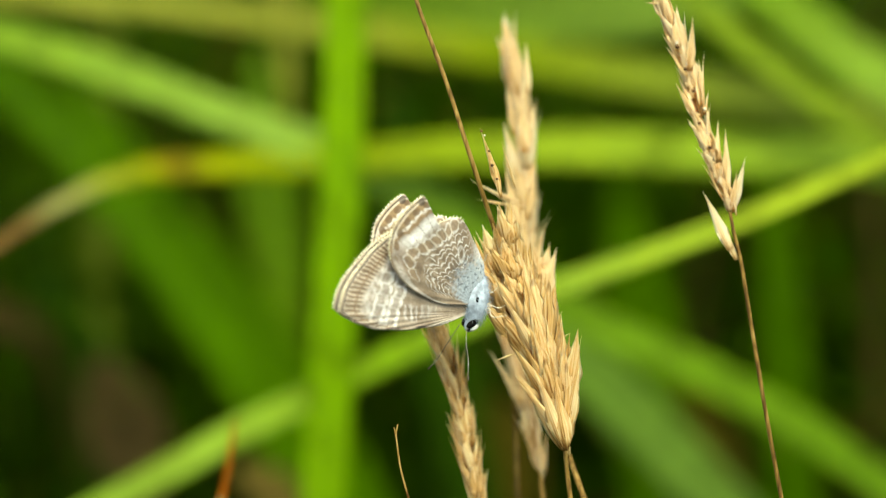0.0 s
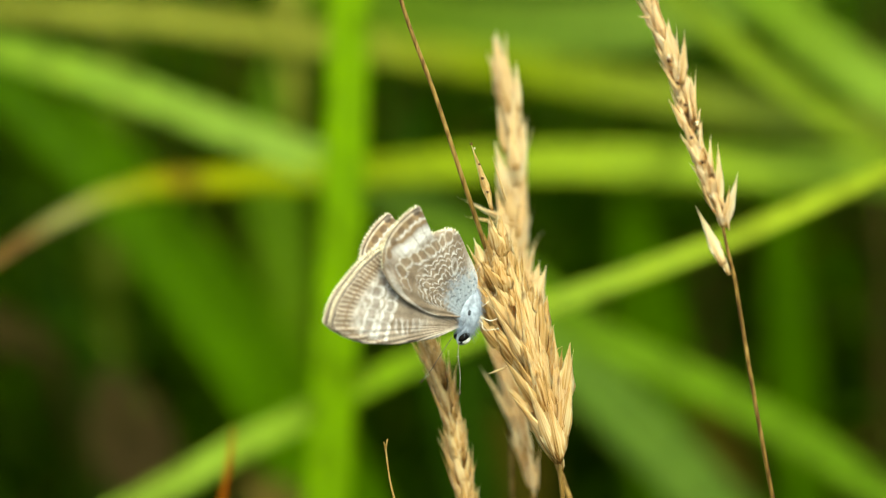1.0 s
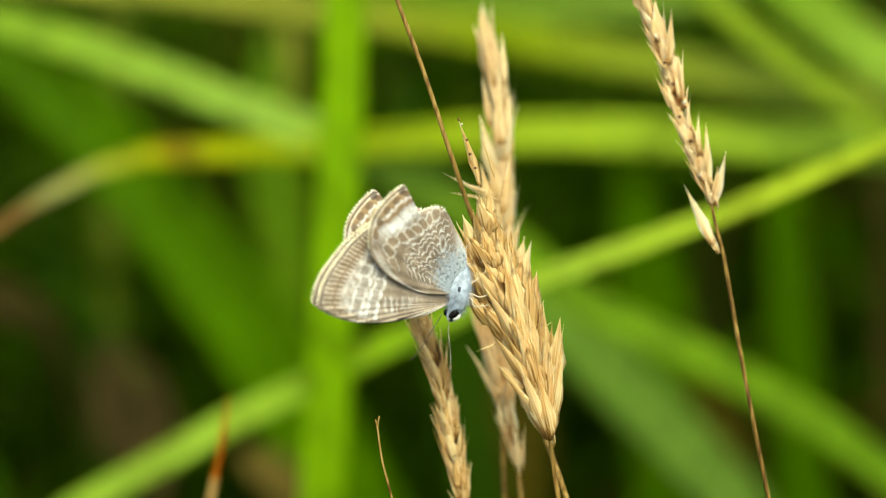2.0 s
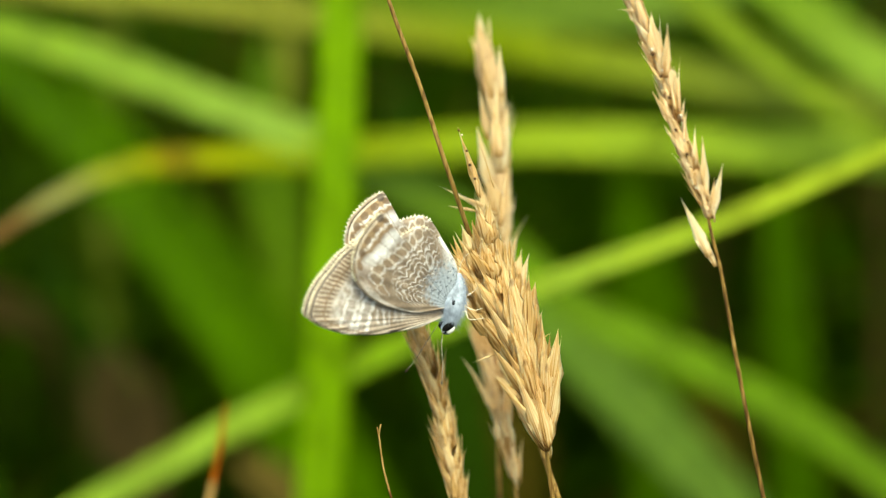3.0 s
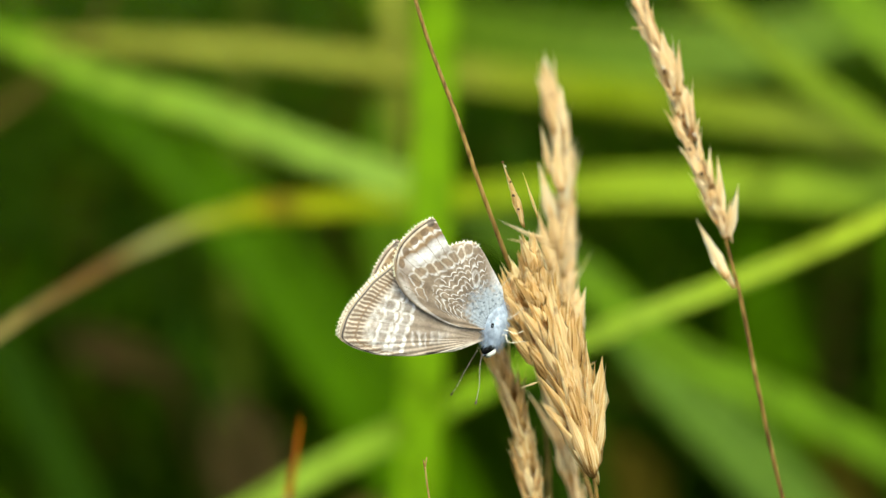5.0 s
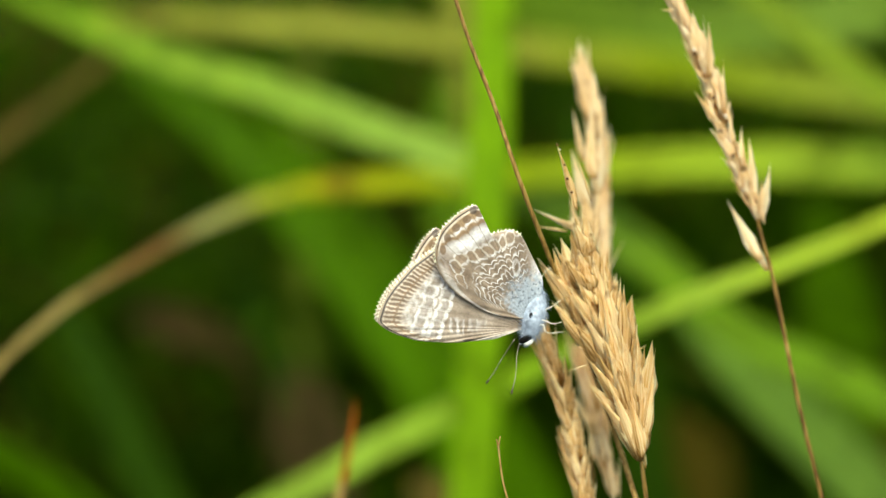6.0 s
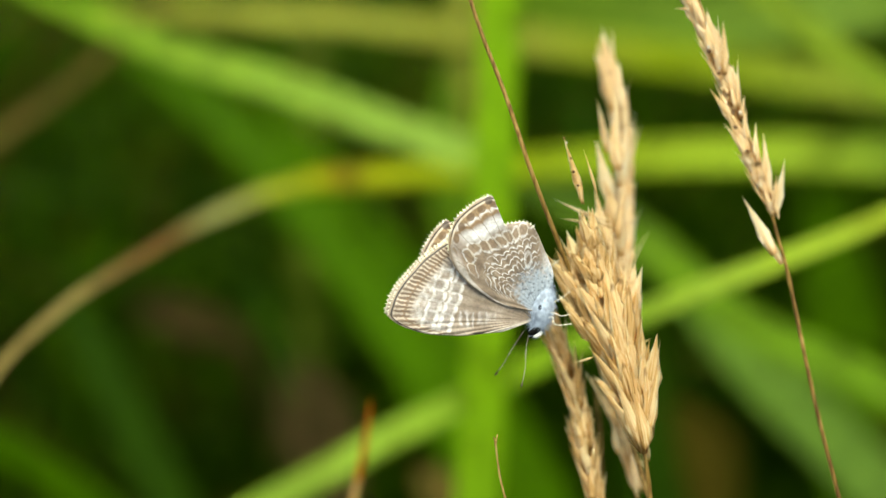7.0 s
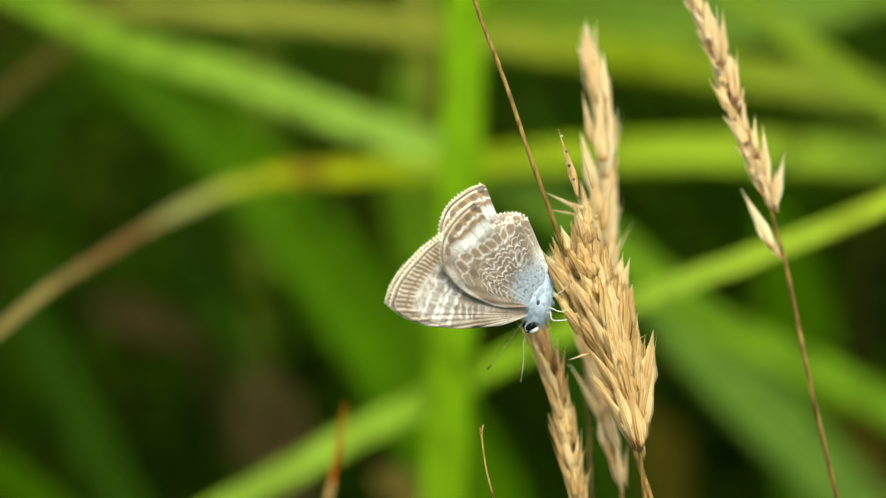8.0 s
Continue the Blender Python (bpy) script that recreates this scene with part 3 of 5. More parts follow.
leaf([(0.0997, 0.0617, 0.4314, 0.0003), (0.0818, 0.0648, 0.4212, 0.0027), (0.0645, 0.0682, 0.4127, 0.0031), (0.056, 0.0725, 0.4078, 0.0034), (0.0446, 0.0781, 0.4012, 0.0038), (0.0329, 0.0872, 0.3942, 0.0041), (0.0186, 0.0994, 0.3857, 0.0045), (-0.0025, 0.1193, 0.3714, 0.0051), (-0.0264, 0.1335, 0.3558, 0.0056), (-0.0385, 0.134, 0.3496, 0.0057), (-0.0526, 0.1324, 0.3421, 0.0054), (-0.073, 0.1333, 0.33, 0.0053), (-0.0965, 0.1348, 0.3119, 0.0049), (-0.1106, 0.1356, 0.1404, 0.0039), (-0.1141, 0.1358, 0.0, 0.0024)],
     LIME, "long lime green grass leaf rising at a slant", facing=(0.1, -0.85, 0.6), fold=0.3)
leaf([(-0.0841, 0.0427, 0.3794, 0.0006), (-0.0813, 0.0517, 0.3869, 0.0016), (-0.077, 0.0641, 0.3919, 0.0019), (-0.0726, 0.092, 0.3947, 0.0026), (-0.0704, 0.1366, 0.3944, 0.0041), (-0.0678, 0.1669, 0.393, 0.0052), (-0.0597, 0.187, 0.3922, 0.0060), (-0.0454, 0.1905, 0.3923, 0.0060), (-0.0283, 0.1957, 0.392, 0.0066), (-0.0106, 0.1961, 0.3935, 0.0078), (0.021, 0.1964, 0.395, 0.0094), (0.0589, 0.1962, 0.394, 0.0106), (0.0991, 0.1956, 0.3915, 0.0111), (0.1347, 0.1936, 0.3819, 0.0106), (0.1637, 0.1969, 0.3563, 0.0103), (0.1811, 0.1989, 0.1603, 0.0083), (0.1855, 0.1994, 0.0, 0.005)],
     WITHER, "arching grass leaf withered brown at its tip, yellow then green", fold=0.15)
leaf([(-0.1522, 0.2065, 0.4425, 0.0008), (-0.1244, 0.2038, 0.4301, 0.0056), (-0.0991, 0.2016, 0.4196, 0.0081), (-0.0738, 0.1999, 0.4118, 0.0086), (-0.0485, 0.1979, 0.402, 0.0088), (-0.0284, 0.198, 0.3942, 0.0099), (-0.0108, 0.1999, 0.3866, 0.0105), (0.0085, 0.2008, 0.3746, 0.0103), (0.0279, 0.1973, 0.3582, 0.0098), (0.0603, 0.194, 0.3426, 0.0098), (0.0926, 0.1901, 0.324, 0.0093), (0.1185, 0.1854, 0.3019, 0.0085), (0.134, 0.1825, 0.1358, 0.0068), (0.1379, 0.1818, 0.0, 0.0041)],
     PALE, "long pale green grass leaf drooping at a slant", fold=0.2)
leaf([(-0.1641, 0.2991, 0.4265, 0.0013), (-0.1086, 0.2983, 0.4226, 0.0080), (-0.0768, 0.2978, 0.4200, 0.0086), (-0.0483, 0.2972, 0.4160, 0.0092), (-0.0213, 0.2967, 0.4125, 0.0100), (0.0181, 0.2869, 0.4075, 0.0115), (0.0636, 0.2767, 0.4005, 0.0119), (0.1018, 0.2752, 0.3938, 0.0116), (0.14, 0.2738, 0.3871, 0.0107), (0.1782, 0.2681, 0.3602, 0.0107), (0.2011, 0.2647, 0.1621, 0.0086), (0.2069, 0.2638, 0.0, 0.0051)],
     OLIVE, "arching olive green grass leaf with a straw-coloured tip", fold=0.15)
drooping_leaf = leaf([(0.0267, 0.1995, 0.4511, 0.0007), (0.0415, 0.1969, 0.439, 0.0044), (0.0551, 0.1944, 0.4269, 0.0062), (0.0674, 0.1923, 0.417, 0.0067), (0.0785, 0.1905, 0.4088, 0.0067), (0.0909, 0.1887, 0.4001, 0.0062), (0.1158, 0.1944, 0.3856, 0.0058), (0.1347, 0.1896, 0.3633, 0.0058), (0.1461, 0.1868, 0.1635, 0.0047), (0.1489, 0.1861, 0.0, 0.0028)],
     YELLOWISH, "bright green drooping grass leaf with yellowish edges")
leaf([(0.0582, 0.2696, 0.4499, 0.0015), (0.0758, 0.2662, 0.4341, 0.0118), (0.0935, 0.2626, 0.4168, 0.0153), (0.1152, 0.2595, 0.4024, 0.0153), (0.142, 0.2561, 0.3866, 0.0147), (0.1714, 0.25, 0.3579, 0.0132), (0.189, 0.2464, 0.161, 0.0106), (0.1934, 0.2454, 0.0, 0.0063)],
     PALE, "wide soft green grass leaf bending over")
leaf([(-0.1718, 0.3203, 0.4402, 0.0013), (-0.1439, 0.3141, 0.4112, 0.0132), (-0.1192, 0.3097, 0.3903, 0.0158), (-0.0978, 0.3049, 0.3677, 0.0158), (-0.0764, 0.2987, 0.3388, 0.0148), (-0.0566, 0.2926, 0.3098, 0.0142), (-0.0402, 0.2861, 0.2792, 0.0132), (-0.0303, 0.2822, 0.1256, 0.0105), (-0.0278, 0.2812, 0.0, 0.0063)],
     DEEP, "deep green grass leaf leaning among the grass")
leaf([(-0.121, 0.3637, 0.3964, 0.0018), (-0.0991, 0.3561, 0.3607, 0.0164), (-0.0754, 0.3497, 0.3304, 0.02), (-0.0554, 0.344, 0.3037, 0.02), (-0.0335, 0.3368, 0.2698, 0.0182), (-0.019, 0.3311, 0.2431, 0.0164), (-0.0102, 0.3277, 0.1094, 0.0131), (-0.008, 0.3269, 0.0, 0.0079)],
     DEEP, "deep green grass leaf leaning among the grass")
leaf([(-0.1153, 0.2671, 0.4423, 0.0008), (-0.1176, 0.2276, 0.424, 0.002), (-0.1274, 0.2244, 0.416, 0.0028), (-0.1428, 0.2198, 0.4048, 0.0035), (-0.1624, 0.2141, 0.3917, 0.0037), (-0.1862, 0.2062, 0.3711, 0.0034), (-0.2005, 0.2015, 0.167, 0.0027), (-0.204, 0.2003, 0.0, 0.0016)],
     DEAD, "pale brown dry grass leaf bent sideways", facing=(0, -1, 0))
leaf([(-0.1738, 0.2013, 0.3374, 0.0011), (-0.1571, 0.2017, 0.3265, 0.0085), (-0.1418, 0.2023, 0.3176, 0.0107), (-0.1237, 0.2023, 0.3039, 0.0107), (-0.1129, 0.2023, 0.1367, 0.0086), (-0.1102, 0.2023, 0.0, 0.0051)],
     DEEP, "short green grass leaf low in the grass", facing=(0, -1, -0.2))
leaf([(0.0121, 0.2833, 0.3489, 0.0016), (0.0279, 0.2797, 0.3319, 0.0143), (0.047, 0.2757, 0.3132, 0.019), (0.0644, 0.2721, 0.2962, 0.019), (0.0819, 0.2681, 0.2775, 0.0175), (0.0924, 0.2657, 0.1249, 0.014), (0.095, 0.2651, 0.0, 0.0084)],
     MOSS, "wide greyish green grass leaf leaning among the grass")
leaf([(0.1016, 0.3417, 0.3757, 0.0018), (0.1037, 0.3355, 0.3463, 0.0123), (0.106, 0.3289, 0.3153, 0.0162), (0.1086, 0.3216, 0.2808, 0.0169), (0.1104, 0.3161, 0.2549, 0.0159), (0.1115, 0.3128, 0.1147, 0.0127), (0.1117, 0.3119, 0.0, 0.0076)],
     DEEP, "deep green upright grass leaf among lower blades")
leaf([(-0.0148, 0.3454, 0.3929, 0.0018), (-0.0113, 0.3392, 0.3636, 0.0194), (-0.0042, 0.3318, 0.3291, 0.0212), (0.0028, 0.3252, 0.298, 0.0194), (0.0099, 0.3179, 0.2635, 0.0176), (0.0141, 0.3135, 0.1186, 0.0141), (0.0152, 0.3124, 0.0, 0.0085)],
     DEEP_SHADED, "deep green grass leaf low among the grass, painted as if shaded")
leaf([(0.161, 0.4621, 0.4457, 0.0034), (0.161, 0.4551, 0.4125, 0.0063), (0.1615, 0.4419, 0.3504, 0.0072), (0.1621, 0.4287, 0.2883, 0.0072), (0.1632, 0.4199, 0.2469, 0.0072), (0.1638, 0.4146, 0.1111, 0.0058), (0.164, 0.4133, 0.0, 0.0035)],
     ROTTEN, "dry brown grass stalk standing among the grass", name="dry_stalk", category="stalk")
leaf([(-0.1122, 0.3508, 0.3036, 0.0056), (-0.1085, 0.3489, 0.2925, 0.0200), (-0.1048, 0.347, 0.2813, 0.0260), (-0.1011, 0.3452, 0.2702, 0.0240), (-0.0974, 0.3437, 0.2609, 0.0120), (-0.0950, 0.342, 0.2487, 0.0030), (-0.0940, 0.340, 0.1119, 0.0022), (-0.0938, 0.340, 0.0, 0.0013)],
     PINKISH, "curled pinkish brown dead leaf among the grass", name="dead_leaf", category="dead leaf", fold=0.5)
leaf([(-0.0556, 0.2551, 0.2989, 0.0031), (-0.051, 0.2544, 0.2959, 0.0092), (-0.0449, 0.2535, 0.2914, 0.0122), (-0.0388, 0.2522, 0.2854, 0.0061), (-0.0352, 0.2514, 0.1284, 0.0049), (-0.0342, 0.2513, 0.0, 0.0029)],
     DEAD, "small greyish dead leaf low in the grass", name="dead_leaf", category="dead leaf", fold=0.4)
leaf([(-0.0712, 0.3553, 0.4395, 0.0018), (-0.0395, 0.3524, 0.4257, 0.0159), (-0.0078, 0.3506, 0.4174, 0.0198), (0.024, 0.3499, 0.4143, 0.0198), (0.0593, 0.3502, 0.4157, 0.0185), (0.0945, 0.352, 0.424, 0.0168), (0.1298, 0.3549, 0.4378, 0.0159), (0.1732, 0.3618, 0.4288, 0.0151), (0.2125, 0.3622, 0.3892, 0.0146), (0.2361, 0.3624, 0.1752, 0.0117), (0.2419, 0.3625, 0.0, 0.007)],
     PALE, "wide green grass leaf arching over the others", facing=(0, -1, -0.1))
leaf([(0.0634, 0.4352, 0.3478, 0.0021), (0.0694, 0.4299, 0.3174, 0.0226), (0.0753, 0.4237, 0.2829, 0.0309), (0.0792, 0.4172, 0.2485, 0.0309), (0.0812, 0.4117, 0.2202, 0.0288), (0.0823, 0.4084, 0.0991, 0.023), (0.0826, 0.4076, 0.0, 0.0138)],
     DEEP, "broad dark green grass leaf far back among the others")
leaf([(0.1124, 0.5012, 0.3275, 0.0018), (0.107, 0.4953, 0.2983, 0.0046), (0.104, 0.4885, 0.2623, 0.0055), (0.1047, 0.4812, 0.2217, 0.0055), (0.1051, 0.4768, 0.0998, 0.0044), (0.1053, 0.4757, 0.0, 0.0026)],
     ROTTEN, "dry brown grass stalk standing among the grass", name="dry_stalk", category="stalk")
leaf([(-0.0425, 0.2914, 0.387, 0.0013), (-0.0438, 0.2945, 0.4017, 0.0054), (-0.0451, 0.2988, 0.4219, 0.007), (-0.0483, 0.3125, 0.4451, 0.0074), (-0.0586, 0.3442, 0.4699, 0.0078), (-0.0773, 0.3827, 0.4855, 0.0084), (-0.1047, 0.4328, 0.4733, 0.0092), (-0.127, 0.4724, 0.4115, 0.01), (-0.1385, 0.4881, 0.3197, 0.0101), (-0.1432, 0.4854, 0.2244, 0.0094), (-0.146, 0.4838, 0.101, 0.0075), (-0.1467, 0.4834, 0.0, 0.0045)],
     OLIVE, "olive grass leaf bending over with a hanging straw-coloured tip")

leaf([(-0.062, 0.392, 0.402, 0.002), (-0.060, 0.375, 0.369, 0.018), (-0.0563, 0.368, 0.340, 0.019), (-0.052, 0.362, 0.315, 0.012), (-0.0477, 0.358, 0.288, 0.006), (-0.040, 0.345, 0.20, 0.006), (-0.036, 0.335, 0.0, 0.004)],
     MIDDLE, "broad green grass leaf far back among the others")
leaf([(0.0115, 0.3955, 0.2781, 0.0040), (0.0154, 0.3943, 0.2691, 0.0180), (0.0199, 0.3931, 0.2601, 0.0250), (0.0232, 0.3915, 0.2502, 0.0250), (0.0258, 0.3894, 0.2384, 0.0180), (0.0298, 0.3874, 0.1200, 0.0080), (0.0318, 0.3874, 0.0000, 0.0040)],
     RUSSET, "russet brown dead leaf sunk in the grass", name="dead_leaf", category="dead leaf", fold=0.3)
leaf([(0.0863, 0.4071, 0.2793, 0.0041), (0.0931, 0.4046, 0.2673, 0.0123), (0.0986, 0.4016, 0.2532, 0.0154), (0.1038, 0.3982, 0.2372, 0.0144), (0.1078, 0.3962, 0.1200, 0.0080), (0.1098, 0.3962, 0.0000, 0.0040)],
     RUSSET, "russet brown dead leaf sunk in the grass", name="dead_leaf", category="dead leaf", fold=0.3)
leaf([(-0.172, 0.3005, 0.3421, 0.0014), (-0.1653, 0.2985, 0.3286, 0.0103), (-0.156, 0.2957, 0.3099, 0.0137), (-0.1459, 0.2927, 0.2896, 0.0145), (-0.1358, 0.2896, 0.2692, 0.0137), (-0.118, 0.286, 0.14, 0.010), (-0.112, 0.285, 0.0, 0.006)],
     DEEP_SHADED, "deep green grass leaf low among the grass, painted as if shaded")
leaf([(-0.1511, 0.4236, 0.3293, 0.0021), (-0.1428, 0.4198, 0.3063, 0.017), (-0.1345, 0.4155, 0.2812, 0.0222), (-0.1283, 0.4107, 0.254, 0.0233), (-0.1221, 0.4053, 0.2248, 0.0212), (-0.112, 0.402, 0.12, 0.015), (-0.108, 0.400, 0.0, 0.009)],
     DEEP_SHADED, "deep green grass leaf low among the grass, painted as if shaded")
leaf([(-0.1826, 0.3959, 0.3121, 0.0082), (-0.1724, 0.3964, 0.3088, 0.0150), (-0.1602, 0.3969, 0.3044, 0.0160), (-0.146, 0.3974, 0.299, 0.0100), (-0.136, 0.398, 0.27, 0.004), (-0.132, 0.398, 0.14, 0.003), (-0.131, 0.398, 0.0, 0.002)],
     ROTTEN, "dark brown rotten leaf caught in the grass", name="dead_leaf", category="dead leaf", fold=0.4)

# ---- dry seed heads ----
def dry_shoot(points, material, label):
    """A rolled, pointed dry shoot: the inner blade and the sheath round its foot."""
    foot = Vector(points[-1][:3])
    ob = thing("dry_shoot", foot, label, "shoot", "bare dry stems")
    line = spline([(*(Vector(p[:3]) - foot), p[3]) for p in points], 10)
    part("blade", tube(bmesh.new(), [p[:3] for p in line], [max(0.00004, p[3] * 0.5) for p in line], 10), material, ob)
    low = [p for p in line[len(line) // 2:]]
    part("sheath", tube(bmesh.new(), [p[:3] for p in low], [p[3] * (0.52 + 0.12 * i / len(low)) for i, p in enumerate(low)], 10), STALK, ob)
    return ob


def husk_mesh(length, width, bend, seed, awn=0.25, blunt=1.15, foot=0.55):
    """One dry husk along z: a flat papery boat with a keel, wavy rims and a bristle point."""
    rng = random.Random(seed)
    bm = bmesh.new()
    lay = bm.loops.layers.uv.new("UVMap")
    rings, place = [], {}
    stops = (0, 0.08, 0.2, 0.36, 0.54, 0.70, 0.84, 0.94, 1.0)
    lean = rng.uniform(-0.07, 0.07)
    for t in stops:
        w = width * ((foot + (1 - foot) * math.sin(math.pi * 0.5 * t / 0.34)) if t < 0.34 else max(0.04, (1 - ((t - 0.34) / 0.66) ** blunt))) / 2
        w *= rng.uniform(0.85, 1.12)
        out, z, side = bend * length * t * t, length * t, lean * length * t * t
        curl = rng.uniform(-0.16, 0.16)
        ring = [(-1, 0.10 + curl), (-0.6, -0.10), (-0.13, -0.20), (0, -0.26), (0.13, -0.20), (0.6, -0.10), (1, 0.10 - curl), (0.5, -0.03), (0, -0.13), (-0.5, -0.03)]
        row = []
        for a, b in ring:
            v = bm.verts.new((side + a * w, -out + b * w, z))
            place[v] = (a * 0.5 + 0.5, t)
            row.append(v)
        rings.append(row)
    for a, b in zip(rings, rings[1:]):
        for k in range(10):
            bm.faces.new((a[k], a[(k + 1) % 10], b[(k + 1) % 10], b[k]))
    bm.faces.new(rings[0][::-1])
    end = rings[-1][3].co
    tip = bm.verts.new((end.x * (1 + awn), end.y * (1 + awn * 1.5), length * (1 + awn)))
    place[tip] = (0.5, 1.0)
    for k in range(10):
        bm.faces.new((rings[-1][k], rings[-1][(k + 1) % 10], tip))
    for f in bm.faces:
        for loop in f.loops:
            loop[lay].uv = place[loop.vert]
    me = bpy.data.meshes.new("husk")
    bm.to_mesh(me)
    bm.free()
    me.shade_smooth()
    return me


def husk_kit(material, length, width, blunt=1.15, foot=0.55):
    kit = []
    for i in range(10):
        me = husk_mesh(length * (0.62, 1.0, 0.8, 1.1, 0.7, 0.9, 0.55, 1.05, 0.85, 0.5)[i], width * (1.2, 0.9, 1.1, 0.75, 1.0, 1.3, 0.6, 0.85, 0.7, 0.9)[i],
                       (0.02, 0.06, -0.05, 0.10, 0.04, 0.14, 0.2, -0.02, 0.08, 0.16)[i], i, (0.04, 0.08, 0.05, 0.12, 0.04, 0.06, 0.15, 0.05, 0.10, 0.06)[i], blunt, foot)
        me.materials.append(material)
        kit.append(me)
    return kit


def put_husk(mesh, base, way, outward, parent, twist=0.0):
    """A husk at base that points along way, with its keel outwards."""
    z = Vector(way).normalized()
    y = -(Vector(outward) - z * Vector(outward).dot(z)).normalized()
    x = y.cross(z)
    m = Matrix((x, y, z)).transposed().to_4x4()
    ob = new("husk", mesh)
    ob.parent = parent
    ob.matrix_basis = Matrix.Translation(base) @ m @ pose(0, 0, 0, 0, 0, twist)
    return ob


def seed_head(axis, stem, material, kit, label, clusters, husks, splay, seed, shrink=0.35, stem_radius=0.0004, flat=0.6, girth=0.0004):
    """A dry grass head: a rachis with clusters of husks that overlap like tiles round its joints, and its stem down to the soil. axis runs from its lowest joint to its last."""
    foot = Vector(stem[-1])
    head = thing("grass_seed_head", foot, label, "seed head", "dry grass seed heads")
    rng = random.Random(seed)
    line = [Vector(p) for p in spline([tuple(Vector(p) - foot) for p in axis], 12)]
    st = [Vector(p) for p in spline([tuple(Vector(p) - foot) for p in stem], 8)]
    part("stem", tube(bmesh.new(), st, [stem_radius * (0.8 + 0.5 * i / len(st)) for i in range(len(st))]), STALK, head, "thin brown dry stalk")
    part("rachis", tube(bmesh.new(), line, [stem_radius * (0.9 - 0.6 * i / len(line)) for i in range(len(line))], 6), material, head)
    for c in range(clusters):
        s = c / (clusters - 1)
        k = min(len(line) - 2, int(s * (len(line) - 1)))
        d = (line[k + 1] - line[k]).normalized()
        u = d.cross(Vector((0, 1, 0))).normalized()
        w = d.cross(u)
        wide = girth * min(1.0, 0.25 + s / 0.22) * (1 - 0.45 * s)
        for i in range(husks):
            ang = 2 * math.pi * (i + rng.uniform(-0.4, 0.4)) / husks + c * 1.3
            out = u * math.cos(ang) + w * math.sin(ang) * flat
            open_ = radians(splay * (1 - 0.35 * s) * rng.choice((0.15, 0.3, 0.45, 0.6, 0.75, 0.9, 1.0, 1.3)))
            base = line[k] + out * (stem_radius + wide * rng.uniform(0.35, 1.0)) + d * rng.uniform(-0.0016, 0.0016)
            ob = put_husk(rng.choice(kit), base, d * math.cos(open_) + out * math.sin(open_), out, head, rng.uniform(-14, 14))
            size = (1 - shrink * s) * rng.uniform(0.8, 1.1) * min(1.0, 0.6 + s / 0.3)
            ob.matrix_basis = ob.matrix_basis @ Matrix.Diagonal((size, size, size, 1))
    return head


def extra_husk(head, mesh, base, tip, wide=1.0):
    """A husk that stands away from its head, from base to tip."""
    foot = head.matrix_basis.translation
    a, b = Vector(base) - foot, Vector(tip) - foot
    ob = put_husk(mesh, a, b - a, Vector((0.2, -1, 0.1)), head)
    size = (b - a).length / max(v.co.z for v in mesh.vertices)
    ob.matrix_basis = ob.matrix_basis @ Matrix.Diagonal((size * wide, size * wide, size, 1))
    return ob


def spikelet(head, kit, base, tip, seed):
    """A flat fan of husks from base to tip: two short ones at its foot, then overlapping ones by turns on either side."""
    rng = random.Random(seed)
    foot = head.matrix_basis.translation
    a, b = Vector(base) - foot, Vector(tip) - foot
    way = (b - a).normalized()
    front = Vector((rng.uniform(-0.25, 0.25), -1, 0.15))
    side = way.cross(front).normalized()
    long = (b - a).length
    for i, (at, reach) in enumerate(((0.0, 0.66), (0.02, 0.92), (0.08, 0.86), (0.22, 0.76), (0.34, 0.66))):
        s = -1 if i % 2 else 1
        turn = radians(rng.uniform(1, 11) * (1 - 0.7 * at)) * s
        mesh = kit[rng.choice((0, 2, 4, 5, 1, 8))]
        start = a + way * (at * long) + side * (s * 0.00022) - front * (0.0001 * i - 0.0003)
        ob = put_husk(mesh, start, way * math.cos(turn) + side * math.sin(turn) - front * rng.uniform(-0.06, 0.06), front + side * (s * rng.uniform(0.1, 0.6)), head, rng.uniform(-20, 20))
        size = reach * long / max(v.co.z for v in mesh.vertices)
        wide = rng.uniform(0.7, 1.2) * min(1.0, 1.1 * size)
        ob.matrix_basis = ob.matrix_basis @ Matrix.Diagonal((wide, wide, size, 1))


def speck(head, place, radius, material, name, label):
    bm = bmesh.new()
    bmesh.ops.create_icosphere(bm, subdivisions=2, radius=radius)
    for v in bm.verts:
        v.co *= 1 + 0.25 * noise.noise(v.co * 4000)
    ob = part(name, bm, material, head, label)
    ob.matrix_basis = pose(*(Vector(place) - head.matrix_basis.translation))
    return ob


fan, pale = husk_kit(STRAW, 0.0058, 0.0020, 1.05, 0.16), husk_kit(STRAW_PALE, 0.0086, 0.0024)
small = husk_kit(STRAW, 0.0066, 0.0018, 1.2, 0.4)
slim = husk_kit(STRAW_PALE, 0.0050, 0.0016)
main_head = seed_head([(0.0129, -0.0037, 0.3929), (0.0115, -0.0033, 0.3988), (0.0097, -0.0029, 0.4049), (0.0079, -0.0016, 0.4107), (0.007, -0.0001, 0.4139)],
    [(0.0129, -0.0037, 0.3929), (0.0133, -0.0035, 0.3895), (0.0137, -0.0041, 0.3866), (0.0149, -0.0044, 0.3771), (0.0367, -0.0065, 0.1885), (0.0489, -0.0075, 0.0)],
    STRAW, fan, "thick golden dry grass seed head on which a butterfly perches", 9, 2, 8, 3, 0.75, 0.00028, 0.7, 0.0004)
